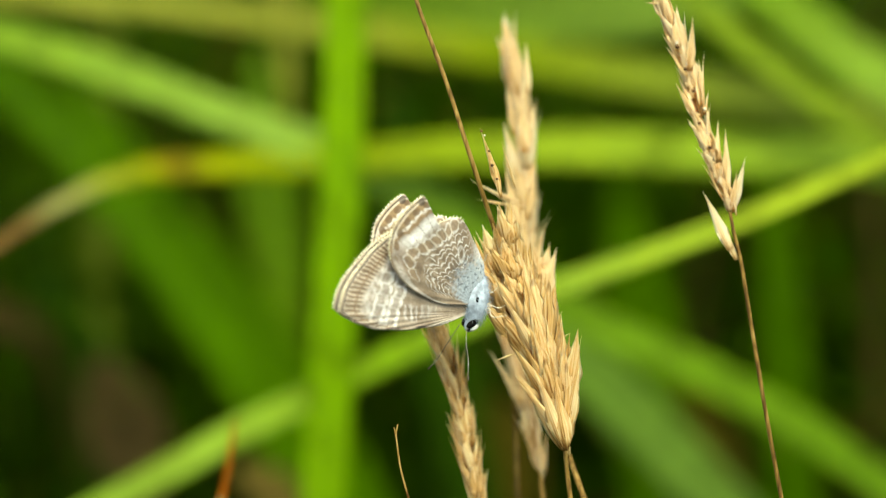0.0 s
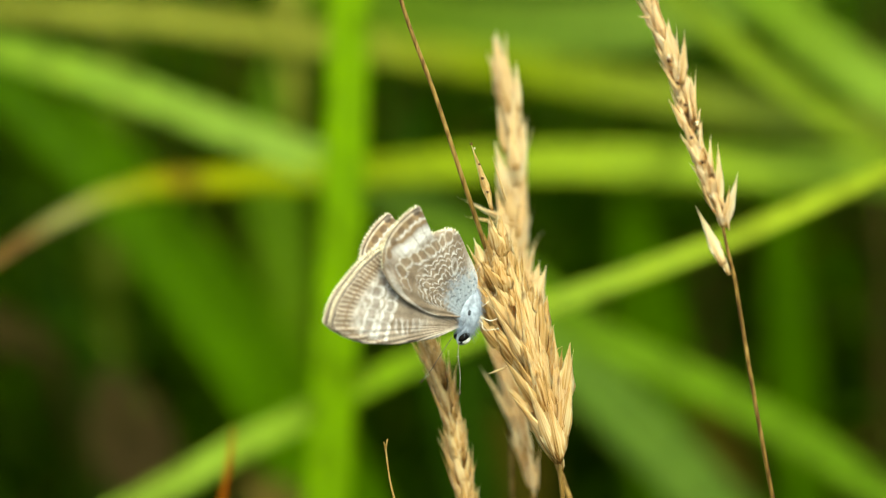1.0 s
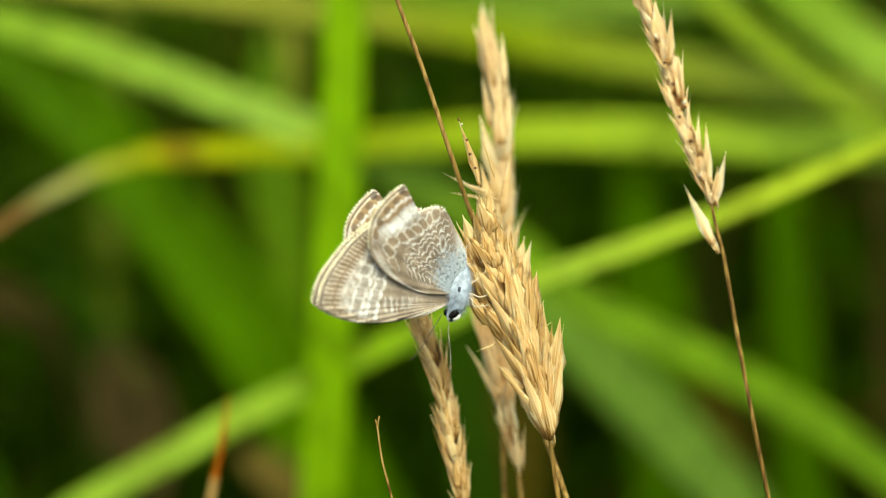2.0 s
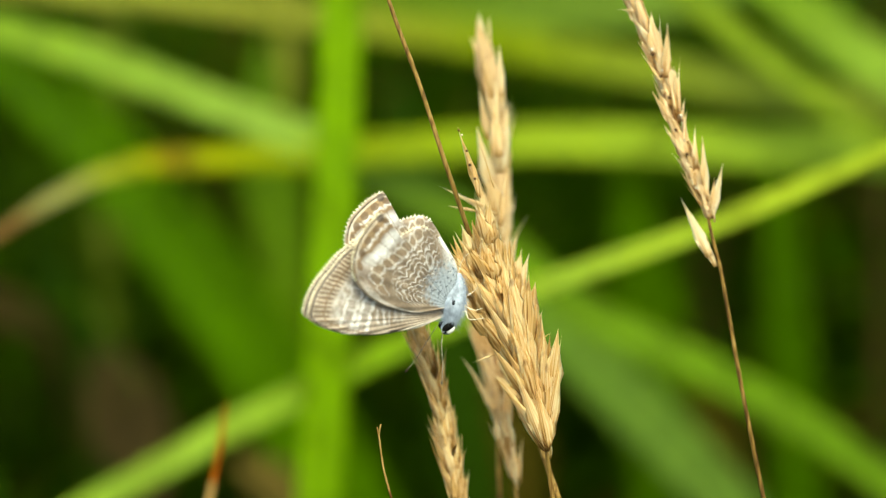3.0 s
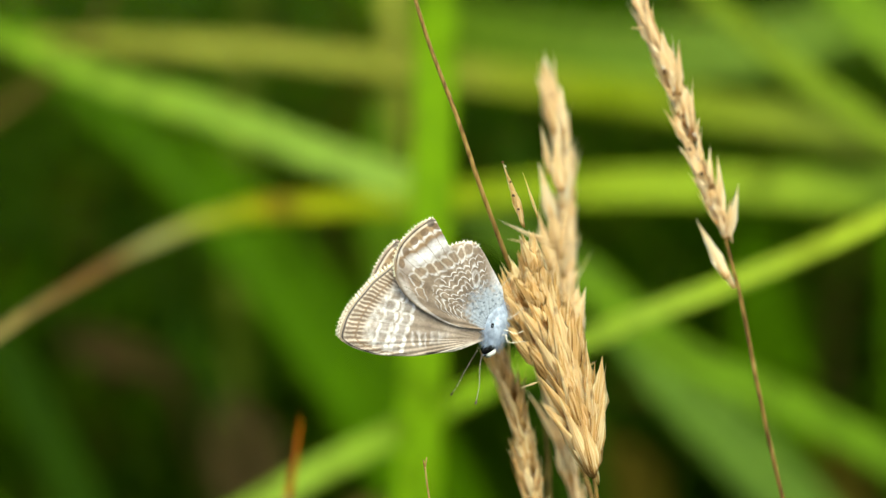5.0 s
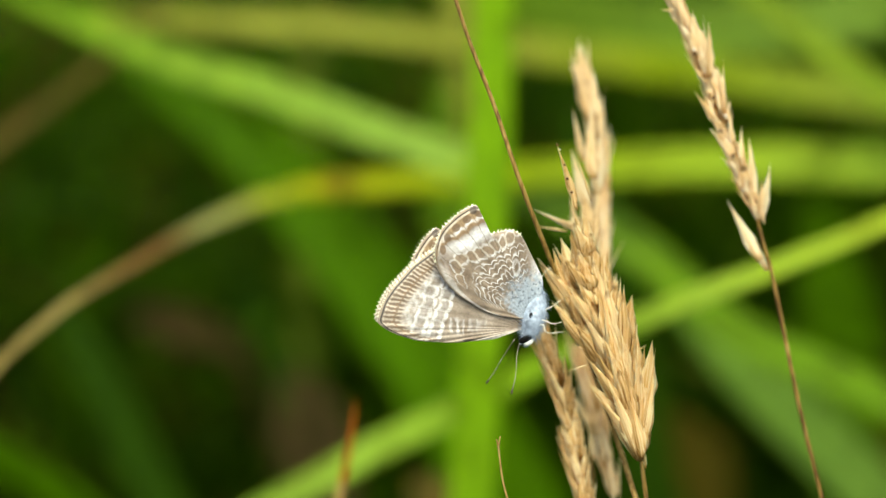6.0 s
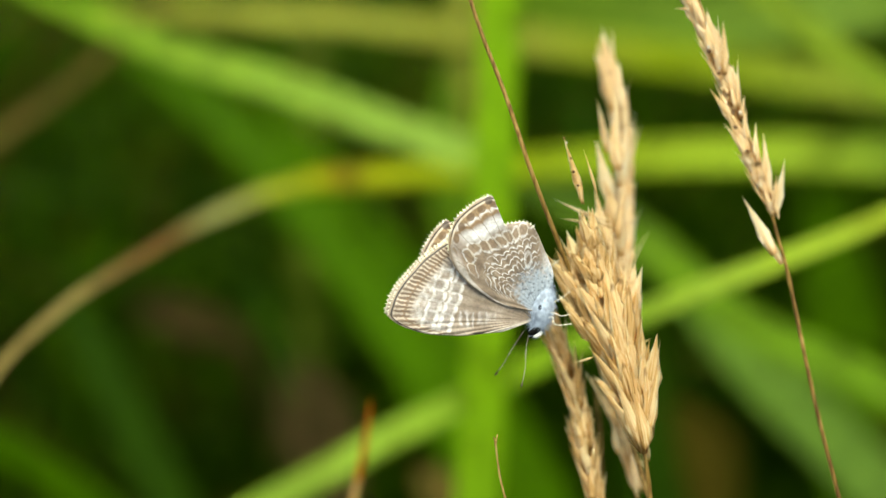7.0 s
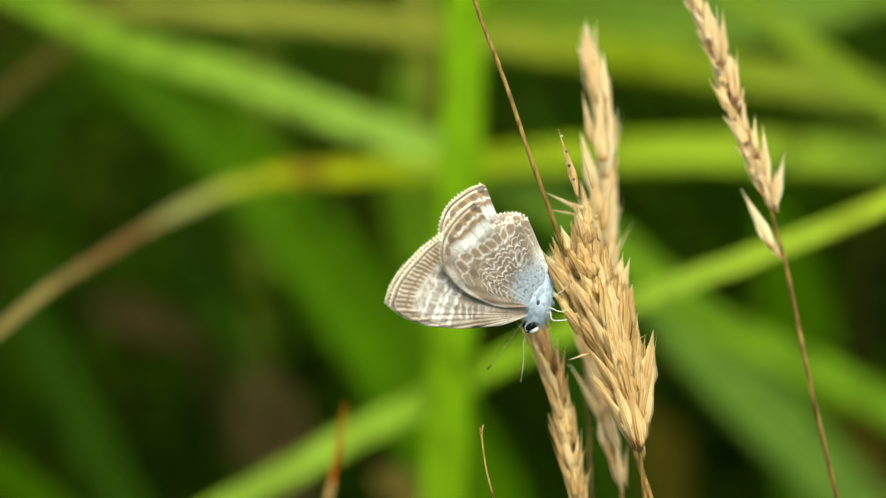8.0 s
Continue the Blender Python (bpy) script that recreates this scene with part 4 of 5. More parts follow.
spikelet(main_head, fan, (0.0072, -0.0011, 0.4066), (0.0023, 0.0012, 0.4146), 70)
spikelet(main_head, fan, (0.0068, -0.0009, 0.4077), (0.0035, 0.0011, 0.4142), 71)
spikelet(main_head, fan, (0.0069, -0.0006, 0.4091), (0.0049, 0.0016, 0.4166), 72)
spikelet(main_head, fan, (0.0078, -0.0016, 0.4045), (0.0039, 0.0002, 0.4102), 73)
spikelet(main_head, fan, (0.0129, -0.0046, 0.3932), (0.0091, -0.0038, 0.4018), 41)
spikelet(main_head, fan, (0.0128, -0.0050, 0.3936), (0.0107, -0.0039, 0.4036), 42)
spikelet(main_head, fan, (0.0129, -0.0040, 0.3935), (0.0118, -0.0028, 0.4042), 43)
spikelet(main_head, fan, (0.0128, -0.0042, 0.3951), (0.0133, -0.0029, 0.4062), 44)
spikelet(main_head, fan, (0.0127, -0.0032, 0.3951), (0.0126, -0.0023, 0.4041), 45)
spikelet(main_head, fan, (0.0117, -0.0033, 0.3971), (0.0076, -0.0032, 0.4020), 46)
spikelet(main_head, fan, (0.0118, -0.0041, 0.3977), (0.0083, -0.0033, 0.4065), 47)
spikelet(main_head, fan, (0.0119, -0.0035, 0.3982), (0.0101, -0.0025, 0.4078), 48)
spikelet(main_head, fan, (0.0122, -0.0024, 0.3986), (0.0114, -0.0015, 0.4079), 49)
spikelet(main_head, fan, (0.0102, -0.0023, 0.4016), (0.0067, -0.0019, 0.4083), 50)
spikelet(main_head, fan, (0.0104, -0.0032, 0.4022), (0.0076, -0.0023, 0.4114), 51)
spikelet(main_head, fan, (0.0108, -0.0026, 0.4024), (0.0096, -0.0015, 0.4124), 52)
spikelet(main_head, fan, (0.0110, -0.0011, 0.4022), (0.0109, -0.0004, 0.4104), 53)
spikelet(main_head, fan, (0.0088, -0.0018, 0.4061), (0.0057, -0.0015, 0.4124), 54)
spikelet(main_head, fan, (0.0092, -0.0013, 0.4063), (0.0070, -0.0005, 0.4146), 55)
spikelet(main_head, fan, (0.0094, -0.0008, 0.4065), (0.0087, 0.0000, 0.4148), 56)
spikelet(main_head, fan, (0.0072, -0.0009, 0.4105), (0.0055, -0.0009, 0.4154), 57)
spikelet(main_head, fan, (0.0078, -0.0003, 0.4110), (0.0066, 0.0001, 0.4175), 58)
spikelet(main_head, fan, (0.0072, -0.0002, 0.4140), (0.0062, -0.0001, 0.4192), 59)
spikelet(main_head, fan, (0.0115, -0.0013, 0.3989), (0.0090, -0.0003, 0.4085), 60)
spikelet(main_head, fan, (0.0097, -0.0002, 0.4042), (0.0093, 0.0005, 0.4126), 61)
extra_husk(main_head, fan[3], (0.0075, -0.0045, 0.4037), (0.0050, -0.0056, 0.4032), 0.45)
extra_husk(main_head, fan[7], (0.0107, -0.0014, 0.4033), (0.0135, -0.0007, 0.4049), 0.6)
extra_husk(main_head, fan[1], (0.0061, -0.0006, 0.4198), (0.004, 0.0009, 0.4266), 0.45)
extra_husk(main_head, fan[3], (0.0062, -0.0007, 0.4194), (0.0046, 0.0004, 0.4245), 0.45)
extra_husk(main_head, fan[7], (0.006, -0.001, 0.4195), (0.0052, -0.0002, 0.4233), 0.45)
extra_husk(main_head, fan[7], (0.0076, 0.0, 0.4203), (0.0061, 0.0008, 0.4252), 0.25)
back_head = seed_head([(0.0111, 0.01, 0.3867), (0.0091, 0.0117, 0.3949), (0.0081, 0.0149, 0.4014), (0.0092, 0.0183, 0.4094), (0.0096, 0.0216, 0.4168), (0.0094, 0.0252, 0.425), (0.0082, 0.0264, 0.4308)],
    [(0.0111, 0.01, 0.3867), (0.0114, 0.0092, 0.3829), (0.0124, 0.0076, 0.3753), (0.0339, -0.0084, 0.1877), (0.0459, -0.0164, 0.0)],
    STRAW_PALE, pale, "tall pale straw seed head standing behind another", 18, 9, 11, 8, 0.2, 0.0003, 0.6, 0.0006)
extra_husk(back_head, pale[7], (0.0098, 0.0188, 0.4281), (0.0095, 0.02, 0.434), 0.65)
extra_husk(back_head, pale[2], (0.0096, 0.017, 0.4196), (0.0102, 0.0169, 0.4274), 0.65)
extra_husk(back_head, pale[4], (0.0085, 0.0166, 0.4177), (0.007, 0.0164, 0.4252), 0.6)
extra_husk(back_head, pale[1], (0.0094, 0.0137, 0.4123), (0.0103, 0.0136, 0.4201), 0.75)
extra_husk(back_head, pale[7], (0.0084, 0.0135, 0.4117), (0.0067, 0.0132, 0.4183), 0.65)
extra_husk(back_head, pale[2], (0.0099, 0.0109, 0.4077), (0.0112, 0.0106, 0.4143), 0.47)
extra_husk(back_head, pale[4], (0.0097, 0.0109, 0.4077), (0.0099, 0.0103, 0.413), 0.75)
extra_husk(back_head, pale[1], (0.0081, 0.0178, 0.4234), (0.0072, 0.0174, 0.4299), 0.6)
extra_husk(back_head, pale[7], (0.0091, 0.0179, 0.424), (0.0092, 0.0194, 0.431), 0.6)
extra_husk(back_head, pale[2], (0.0094, 0.0157, 0.4217), (0.0085, 0.0161, 0.4281), 0.75)
extra_husk(back_head, pale[4], (0.0092, 0.0142, 0.4148), (0.0081, 0.0138, 0.4214), 0.8)
extra_husk(back_head, pale[1], (0.011, 0.0073, 0.3908), (0.01, 0.0066, 0.3958), 0.4)
extra_husk(back_head, pale[7], (0.0113, 0.0079, 0.3854), (0.0105, 0.0075, 0.3916), 0.35)
extra_husk(back_head, pale[2], (0.0094, 0.0067, 0.4042), (0.0107, 0.0063, 0.4107), 0.6)
extra_husk(back_head, pale[4], (0.0098, 0.0061, 0.4018), (0.0114, 0.0057, 0.408), 0.55)
extra_husk(back_head, pale[1], (0.009, 0.0072, 0.4067), (0.0101, 0.0067, 0.4128), 0.65)
extra_husk(back_head, pale[7], (0.0086, 0.0077, 0.4091), (0.0074, 0.009, 0.4151), 0.55)
extra_husk(back_head, pale[2], (0.0101, 0.0051, 0.4053), (0.0115, 0.0053, 0.4104), 0.45)
extra_husk(back_head, pale[4], (0.0084, 0.0104, 0.4136), (0.007, 0.0119, 0.4204), 0.55)
extra_husk(back_head, pale[1], (0.0094, 0.0107, 0.4149), (0.0105, 0.0122, 0.4219), 0.6)
extra_husk(back_head, pale[7], (0.0091, 0.0082, 0.4115), (0.0088, 0.0095, 0.4176), 0.7)
extra_husk(back_head, pale[1], (0.0088, 0.0215, 0.4275), (0.0068, 0.0225, 0.4365), 0.55)
extra_husk(back_head, pale[3], (0.0096, 0.021, 0.4255), (0.0098, 0.0205, 0.4335), 0.5)
extra_husk(back_head, pale[4], (0.0092, 0.0065, 0.3913), (0.0087, 0.0065, 0.3954), 0.5)
spikelet(back_head, pale, (0.0101, 0.0040, 0.4052), (0.0113, 0.0063, 0.4135), 31)
spikelet(back_head, pale, (0.0096, 0.0043, 0.4064), (0.0104, 0.0062, 0.4131), 32)
extra_husk(back_head, pale[3], (0.0089, 0.0084, 0.4166), (0.0026, 0.0067, 0.4204), 0.50)
extra_husk(back_head, pale[1], (0.0087, 0.0086, 0.4171), (0.0045, 0.0065, 0.4194), 0.50)
extra_husk(back_head, pale[3], (0.0068, 0.0071, 0.4173), (0.0033, 0.0062, 0.4182), 0.5)
extra_husk(back_head, pale[3], (0.0106, 0.0027, 0.3922), (0.0098, 0.0027, 0.3969), 0.3)
low_head = seed_head([(0.0041, 0.0007, 0.3844), (0.0032, 0.0017, 0.389), (0.0023, 0.0028, 0.3941), (0.0012, 0.0037, 0.3983), (0.0001, 0.0043, 0.4015), (-0.0009, 0.0049, 0.4041)],
    [(0.0041, 0.0007, 0.3844), (0.0049, 0.0, 0.3811), (0.0062, -0.0013, 0.3751), (0.0407, -0.0172, 0.1875), (0.0599, -0.0252, 0.0)],
    STRAW, small, "straw seed head bending beneath the butterfly", 12, 10, 13, 12, 0.2, 0.0003, 0.6, 0.0006)
speck(main_head, (0.004, 0.0005, 0.4263), 0.00016, FLECK, "seed", "dark brown seed")
speck(main_head, (0.0048, -0.0003, 0.4243), 0.00014, FLECK, "seed", "dark brown seed")
speck(main_head, (0.0051, -0.0008, 0.4229), 0.00017, FLECK, "seed", "dark brown seed")
speck(main_head, (0.0056, -0.0011, 0.4215), 0.00015, FLECK, "seed", "dark brown seed")
speck(main_head, (0.0043, 0.0, 0.4259), 0.00012, BEAD, "bead", "tiny whitish bead")
side_head = seed_head([(0.0288, -0.0058, 0.4199), (0.0276, -0.0051, 0.4232), (0.0262, -0.0042, 0.4276), (0.025, -0.0032, 0.4321), (0.0235, -0.0023, 0.4363), (0.0221, -0.0016, 0.4399), (0.0209, -0.0009, 0.4433)],
    [(0.0288, -0.0058, 0.4199), (0.0293, -0.0064, 0.4173), (0.0301, -0.0071, 0.414), (0.0305, -0.0076, 0.4116), (0.0321, -0.0096, 0.402), (0.0345, -0.0104, 0.3902), (0.0364, -0.0123, 0.3812), (0.0726, -0.0285, 0.1906), (0.0927, -0.0366, 0.0)],
    STRAW_PALE, slim, "slender straw seed head on a thin bent stalk", 15, 7, 10, 21, 0.05, 0.0002, 0.6, 0.0005)
extra_husk(side_head, slim[1], (0.029, -0.007, 0.4153), (0.0262, -0.0065, 0.4214), 0.72)
extra_husk(side_head, slim[7], (0.0297, -0.0068, 0.4142), (0.0276, -0.0057, 0.4186), 0.7)
extra_husk(side_head, slim[1], (0.0293, -0.006, 0.4192), (0.0305, -0.0057, 0.4246), 0.7)
extra_husk(side_head, slim[1], (0.0291, -0.0063, 0.4196), (0.0296, -0.0062, 0.4233), 0.7)
extra_husk(side_head, slim[7], (0.0287, -0.0056, 0.4209), (0.0285, -0.0051, 0.4273), 0.7)
extra_husk(side_head, slim[1], (0.0256, -0.0041, 0.4281), (0.0234, -0.0042, 0.4319), 0.7)
extra_husk(side_head, slim[1], (0.0248, -0.0039, 0.433), (0.0251, -0.0036, 0.4385), 0.7)
extra_husk(side_head, slim[7], (0.0261, -0.0039, 0.4306), (0.0257, -0.0039, 0.4342), 0.7)
extra_husk(side_head, slim[1], (0.0224, -0.0017, 0.4394), (0.0202, -0.0025, 0.4398), 0.7)
speck(side_head, (0.0234, -0.0039, 0.4358), 0.00016, BEAD, "bead", "tiny whitish bead")
speck(side_head, (0.0262, -0.0052, 0.4293), 0.00018, BEAD, "bead", "tiny whitish bead")
speck(side_head, (0.0244, -0.0043, 0.4337), 0.00010, BEAD, "bead", "tiny whitish bead")
speck(side_head, (0.0265, -0.0056, 0.4269), 0.00011, BEAD, "bead", "tiny whitish bead")
speck(side_head, (0.0276, -0.0066, 0.4222), 0.00012, BEAD, "bead", "tiny whitish bead")
speck(side_head, (0.0235, -0.0039, 0.4354), 0.00025, FLECK, "seed", "dark brown seed")
speck(side_head, (0.0251, -0.0048, 0.4311), 0.00020, FLECK, "seed", "dark brown seed")
speck(side_head, (0.0257, -0.0054, 0.4279), 0.00020, FLECK, "seed", "dark brown seed")
speck(side_head, (0.0268, -0.0059, 0.4255), 0.00020, FLECK, "seed", "dark brown seed")
speck(side_head, (0.0243, -0.0044, 0.4332), 0.00020, FLECK, "seed", "dark brown seed")


def dry_stem(points, radius, label, fork=()):
    """A bare dry stalk, thicker towards the soil, with a few nodes."""
    foot = Vector(points[-1])
    ob = thing("dry_grass_stem", foot, label, "grass stem", "bare dry stems")
    line = spline([tuple(Vector(p) - foot) for p in points], 12)
    n = len(line)
    part("stalk", tube(bmesh.new(), line, [radius * (0.75 + 0.6 * i / n) * (1.15 if i % 37 == 20 else 1.0) for i in range(n)], 10), STALK, ob)
    for tip in fork:
        a, b = Vector(line[0]), Vector(tip) - foot
        part("prong", tube(bmesh.new(), [a - Vector((0, 0, 0.0004)), a.lerp(b, 0.5), b], [radius * 0.8, radius * 0.75, radius * 0.6], 8), STALK, ob)
    return ob


long_stem = dry_stem([(-0.0055, 0.0056, 0.4488), (-0.0027, 0.0036, 0.4393), (0.0004, 0.0018, 0.431), (0.0027, 0.0003, 0.4241), (0.0052, 0.0012, 0.4164), (0.0085, 0.0036, 0.4063), (0.0116, 0.0034, 0.3966), (0.0133, 0.0016, 0.3916), (0.0148, -0.0015, 0.3878), (0.0182, -0.0035, 0.3777), (0.0768, -0.0071, 0.1888), (0.1093, -0.0086, 0.0)],
    0.00026, "long thin reddish brown dry grass stem, leaning")
twig = dry_stem([(-0.0049, -0.0058, 0.3954), (-0.0044, -0.0065, 0.3919), (-0.0036, -0.0071, 0.3889), (-0.002, -0.0086, 0.3821), (0.0397, -0.0248, 0.191), (0.0629, -0.033, 0.0)],
    0.00012, "short dry stem with a small forked end", ((-0.0051, -0.0056, 0.3961), (-0.0047, -0.0056, 0.3964)))
dry_stem([(0.008, 0.0171, 0.3954), (0.0085, 0.016, 0.3902), (0.0088, 0.014, 0.3811), (0.0092, 0.0127, 0.3746), (0.0178, -0.0033, 0.1873), (0.0226, -0.0112, 0.0)],
    0.00024, "thin pale dry grass stem behind a seed head")
red_shoot = dry_shoot([(-0.027, 0.0358, 0.384, 0.0001), (-0.0273, 0.0353, 0.3817, 0.0004), (-0.0278, 0.0345, 0.3781, 0.0007), (-0.0287, 0.0336, 0.3736, 0.0009), (-0.0301, 0.0321, 0.3666, 0.001), (-0.031, 0.0312, 0.165, 0.0008), (-0.0312, 0.0309, 0.0, 0.0005)],
     RUST, "rust red pointed dry grass shoot")


# ---- the butterfly ----
def outline_of(points, per=10):
    """A margin through the points, in millimetres from the wing's root; x towards the head, z up."""
    return [(p[0] * MM, p[1] * MM) for p in spline(points, per)]


def wing(name, rim, material, parent, bulge, fringed, full, label):
    """A wing spread from its root to the margin rim, corrugated along its veins; full is the reach that its markings follow past the tail corner; a fringe of scales runs along stretches of the margin."""
    bm = bmesh.new()
    edge, plan = bm.loops.layers.uv.new("edge"), bm.loops.layers.uv.new("plan")
    rings, cols = 20, len(rim)
    info = {}

    def vert(i, j):
        u, a = i / rings, j / (cols - 1)
        x, z = rim[j][0] * u, rim[j][1] * u
        y = -bulge * math.sin(math.pi * u * 0.9) * MM + 0.05 * MM * u * math.sin(a * math.pi * 26)
        v = bm.verts.new((x, y, z))
        turn = math.degrees(math.atan2(rim[j][1], -rim[j][0]))
        reach = math.hypot(*rim[j])
        if full and turn > 58.5:
            reach = full * MM
        info[v] = (u * math.hypot(*rim[j]) / max(reach, 0.0001), (turn % 360 if turn > -90 and full else turn + 30) / 120, -x / (16 * MM), z / (16 * MM))
        return v

    centre = bm.verts.new((0, 0, 0))
    rows = [[vert(i, j) for j in range(cols)] for i in range(1, rings + 1)]

    def face(vs, j):
        f = bm.faces.new(vs)
        for loop in f.loops:
            u, a, x, z = info.get(loop.vert, (0, info[rows[0][j]][1], 0, 0))
            loop[edge].uv, loop[plan].uv = (u, a), (x, z)

    for j in range(cols - 1):
        face((centre, rows[0][j], rows[0][j + 1]), j)
        for r0, r1 in zip(rows, rows[1:]):
            face((r0[j], r1[j], r1[j + 1], r0[j + 1]), j)
    bmesh.ops.recalc_face_normals(bm, faces=bm.faces)
    ob = part(name, bm, material, parent, label)
    thick = ob.modifiers.new("thickness", "SOLIDIFY")
    thick.thickness = 0.04 * MM
    thick.offset = 0
    # fringe: tufts of fine scales with gaps between them
    rng = random.Random(len(name))
    fb = bmesh.new()
    along = 0.0
    for j in [j for lo, hi in fringed for j in range(lo * 10, hi * 10)]:
        a, b = Vector((rim[j][0], 0, rim[j][1])), Vector((rim[j + 1][0], 0, rim[j + 1][1]))
        run = b - a
        nor = Vector((run.z, 0, -run.x)).normalized()
        if nor.dot(a) < 0:
            nor = -nor
        pieces = max(1, int(run.length / (0.035 * MM)))
        for k in range(pieces):
            share = (k + rng.random()) / pieces
            tuft = 0.5 + 0.5 * math.sin((along + share * run.length) / MM * 2 * math.pi / 0.42)
            p = a + run * share + Vector((0, -bulge * math.sin(math.pi * 0.9) * MM + rng.uniform(-0.05, 0.05) * MM, 0))
            tip = p + nor * (0.05 + 0.32 * tuft * rng.uniform(0.6, 1.1)) * MM + run.normalized() * rng.uniform(-0.06, 0.06) * MM + Vector((0, rng.uniform(-0.1, 0.1) * MM, 0))
            side = run.normalized() * 0.030 * MM
            q = p - nor * 0.06 * MM
            t = [fb.verts.new(q + side), fb.verts.new(q - side), fb.verts.new(q + Vector((0, 0.04 * MM, 0)))]
            e = fb.verts.new(tip)
            fb.faces.new((t[0], t[1], e))
            fb.faces.new((t[1], t[2], e))
            fb.faces.new((t[2], t[0], e))
        along += run.length
    part("fringe", fb, RIM, ob, "pale tufted fringe of scales along the wing margin")
    return ob


def furry(name, line, radii, hairs, hair_length, material, parent, seed, flat=0.8):
    """A plump furry part along line, with separate hairs."""
    rng = random.Random(seed)
    bm = bmesh.new()
    sm = spline([(*p, r) for p, r in zip(line, radii)], 6)
    pts, rad = [Vector(p[:3]) * MM for p in sm], [max(0.02, p[3]) * MM for p in sm]
    tube(bm, pts, rad, 14)
    for _ in range(hairs):
        i = rng.randrange(1, len(pts) - 1)
        d = (pts[i + 1] - pts[i - 1]).normalized()
        ang = rng.uniform(0, 2 * math.pi)
        u = d.cross(Vector((0, 1, 0))).normalized()
        out = u * math.cos(ang) + d.cross(u) * math.sin(ang)
        p = pts[i] + d * rng.uniform(-0.2, 0.2) * MM + out * rad[i] * 0.9
        tip = p + (out * rng.uniform(0.3, 1.0) - d * rng.uniform(0.2, 0.9)) * hair_length * MM
        w = d.cross(out) * 0.025 * MM
        a, b, c, e = bm.verts.new(p + w), bm.verts.new(p - w), bm.verts.new(p + d * 0.03 * MM), bm.verts.new(tip)
        bm.faces.new((a, b, e))
        bm.faces.new((b, c, e))
        bm.faces.new((c, a, e))
    return part(name, bm, material, parent)


fly = thing("butterfly", (0, 0, 0), "grey-brown butterfly with white wavy lines, wings closed, on a seed head", "butterfly")
fly.matrix_basis = pose(0.00273, -0.00303, 0.40813, -10.4, 9.0, 34.8)
HIND_RIM = outline_of([(-0.1, -0.05), (-2.75, 0.10), (-5.0, 0.61), (-6.77, 1.44), (-8.58, 2.6), (-10.08, 4.05), (-10.78, 5.4), (-11.0, 6.85), (-10.82, 7.9), (-10.38, 9.0), (-9.45, 10.05), (-8.45, 10.95), (-7.7, 11.4), (-7.05, 11.62),
                       (-6.45, 10.65), (-5.8, 9.6), (-5.25, 8.75), (-4.6, 8.93), (-3.6, 9.18), (-2.55, 9.16), (-1.8, 8.65), (-1.05, 7.6), (-0.3, 6.4), (0.32, 5.4), (0.89, 4.4), (1.1, 3.2)])
FORE_RIM = outline_of([(-0.4, -0.19), (-1.26, -0.44), (-3.4, -1.29), (-5.0, -1.49), (-6.0, -1.64), (-8.1, -1.84), (-9.7, -1.84), (-11.7, -1.74), (-13.05, -1.44), (-14.4, -0.99), (-15.2, -0.59), (-15.8, -0.04), (-15.65, 1.11), (-15.2, 2.31), (-14.6, 3.31),
                       (-13.7, 4.41), (-12.6, 5.71), (-11.4, 6.76), (-10.3, 7.56), (-9.1, 8.06), (-8.1, 7.81), (-6.3, 5.91), (-3.4, 3.01), (-0.27, 0.7)])
HIND_FRINGE, FORE_FRINGE = ((6, 13), (16, 20)), ((11, 19),)
near_fore = wing("forewing", FORE_RIM, FORE, fly, 0.12, FORE_FRINGE, 0, "grey-brown forewing with white bars")
near_hind = wing("hindwing", HIND_RIM, HIND, fly, 0.15, HIND_FRINGE, 13.55, "brown and white scalloped hindwing, bluish at its root")
far_fore = wing("forewing", FORE_RIM, FORE, fly, -0.1, FORE_FRINGE, 0, "grey-brown forewing with white bars")
far_hind = wing("hindwing", HIND_RIM, HIND, fly, -0.1, HIND_FRINGE, 13.55, "brown and white scalloped hindwing, bluish at its root")
far_fore.matrix_basis = pose(-0.0002, 0.00012, -0.00041, 0, 1.0, -3)
thorax = furry("thorax", [(0.27, -0.10, -1.24), (0.53, -0.20, -0.41), (0.73, -0.25, 0.71), (1.00, -0.15, 2.18), (1.20, 0.00, 3.95)], (0.6, 1.0, 1.2, 1.1, 0.5), 1500, 0.95, FUR, fly, 1)
abdomen = furry("abdomen", [(0.80, 0.00, 1.94), (0.47, 0.10, 3.35), (0.07, 0.15, 5.00), (-0.47, 0.20, 6.63), (-0.93, 0.20, 7.68)], (0.4, 0.5, 0.5, 0.4, 0.12), 300, 0.35, FUR_WHITE, fly, 2)
head = furry("head", [(0.33, -0.10, -1.00), (0.27, -0.10, -1.35), (0.00, -0.10, -1.82), (-0.27, -0.10, -2.23)], (0.2, 0.6, 0.60, 0.30), 160, 0.3, FUR, fly, 3)


def ball(name, place, size, material, parent, label="", slant=0.0):
    bm = bmesh.new()
    bmesh.ops.create_uvsphere(bm, u_segments=20, v_segments=14, radius=1.0)
    ob = part(name, bm, material, parent, label)
    ob.matrix_basis = Matrix.Translation(Vector(place) * MM) @ pose(0, 0, 0, 0, slant, 0) @ Matrix.Diagonal((*[s * MM for s in size], 1))
    return ob


def limb(name, points, radii, material, parent, label=""):
    sm = spline([(*p, r) for p, r in zip(points, radii)], 8)
    return part(name, tube(bmesh.new(), [Vector(p[:3]) * MM for p in sm], [p[3] * MM for p in sm], 8), material, parent, label)


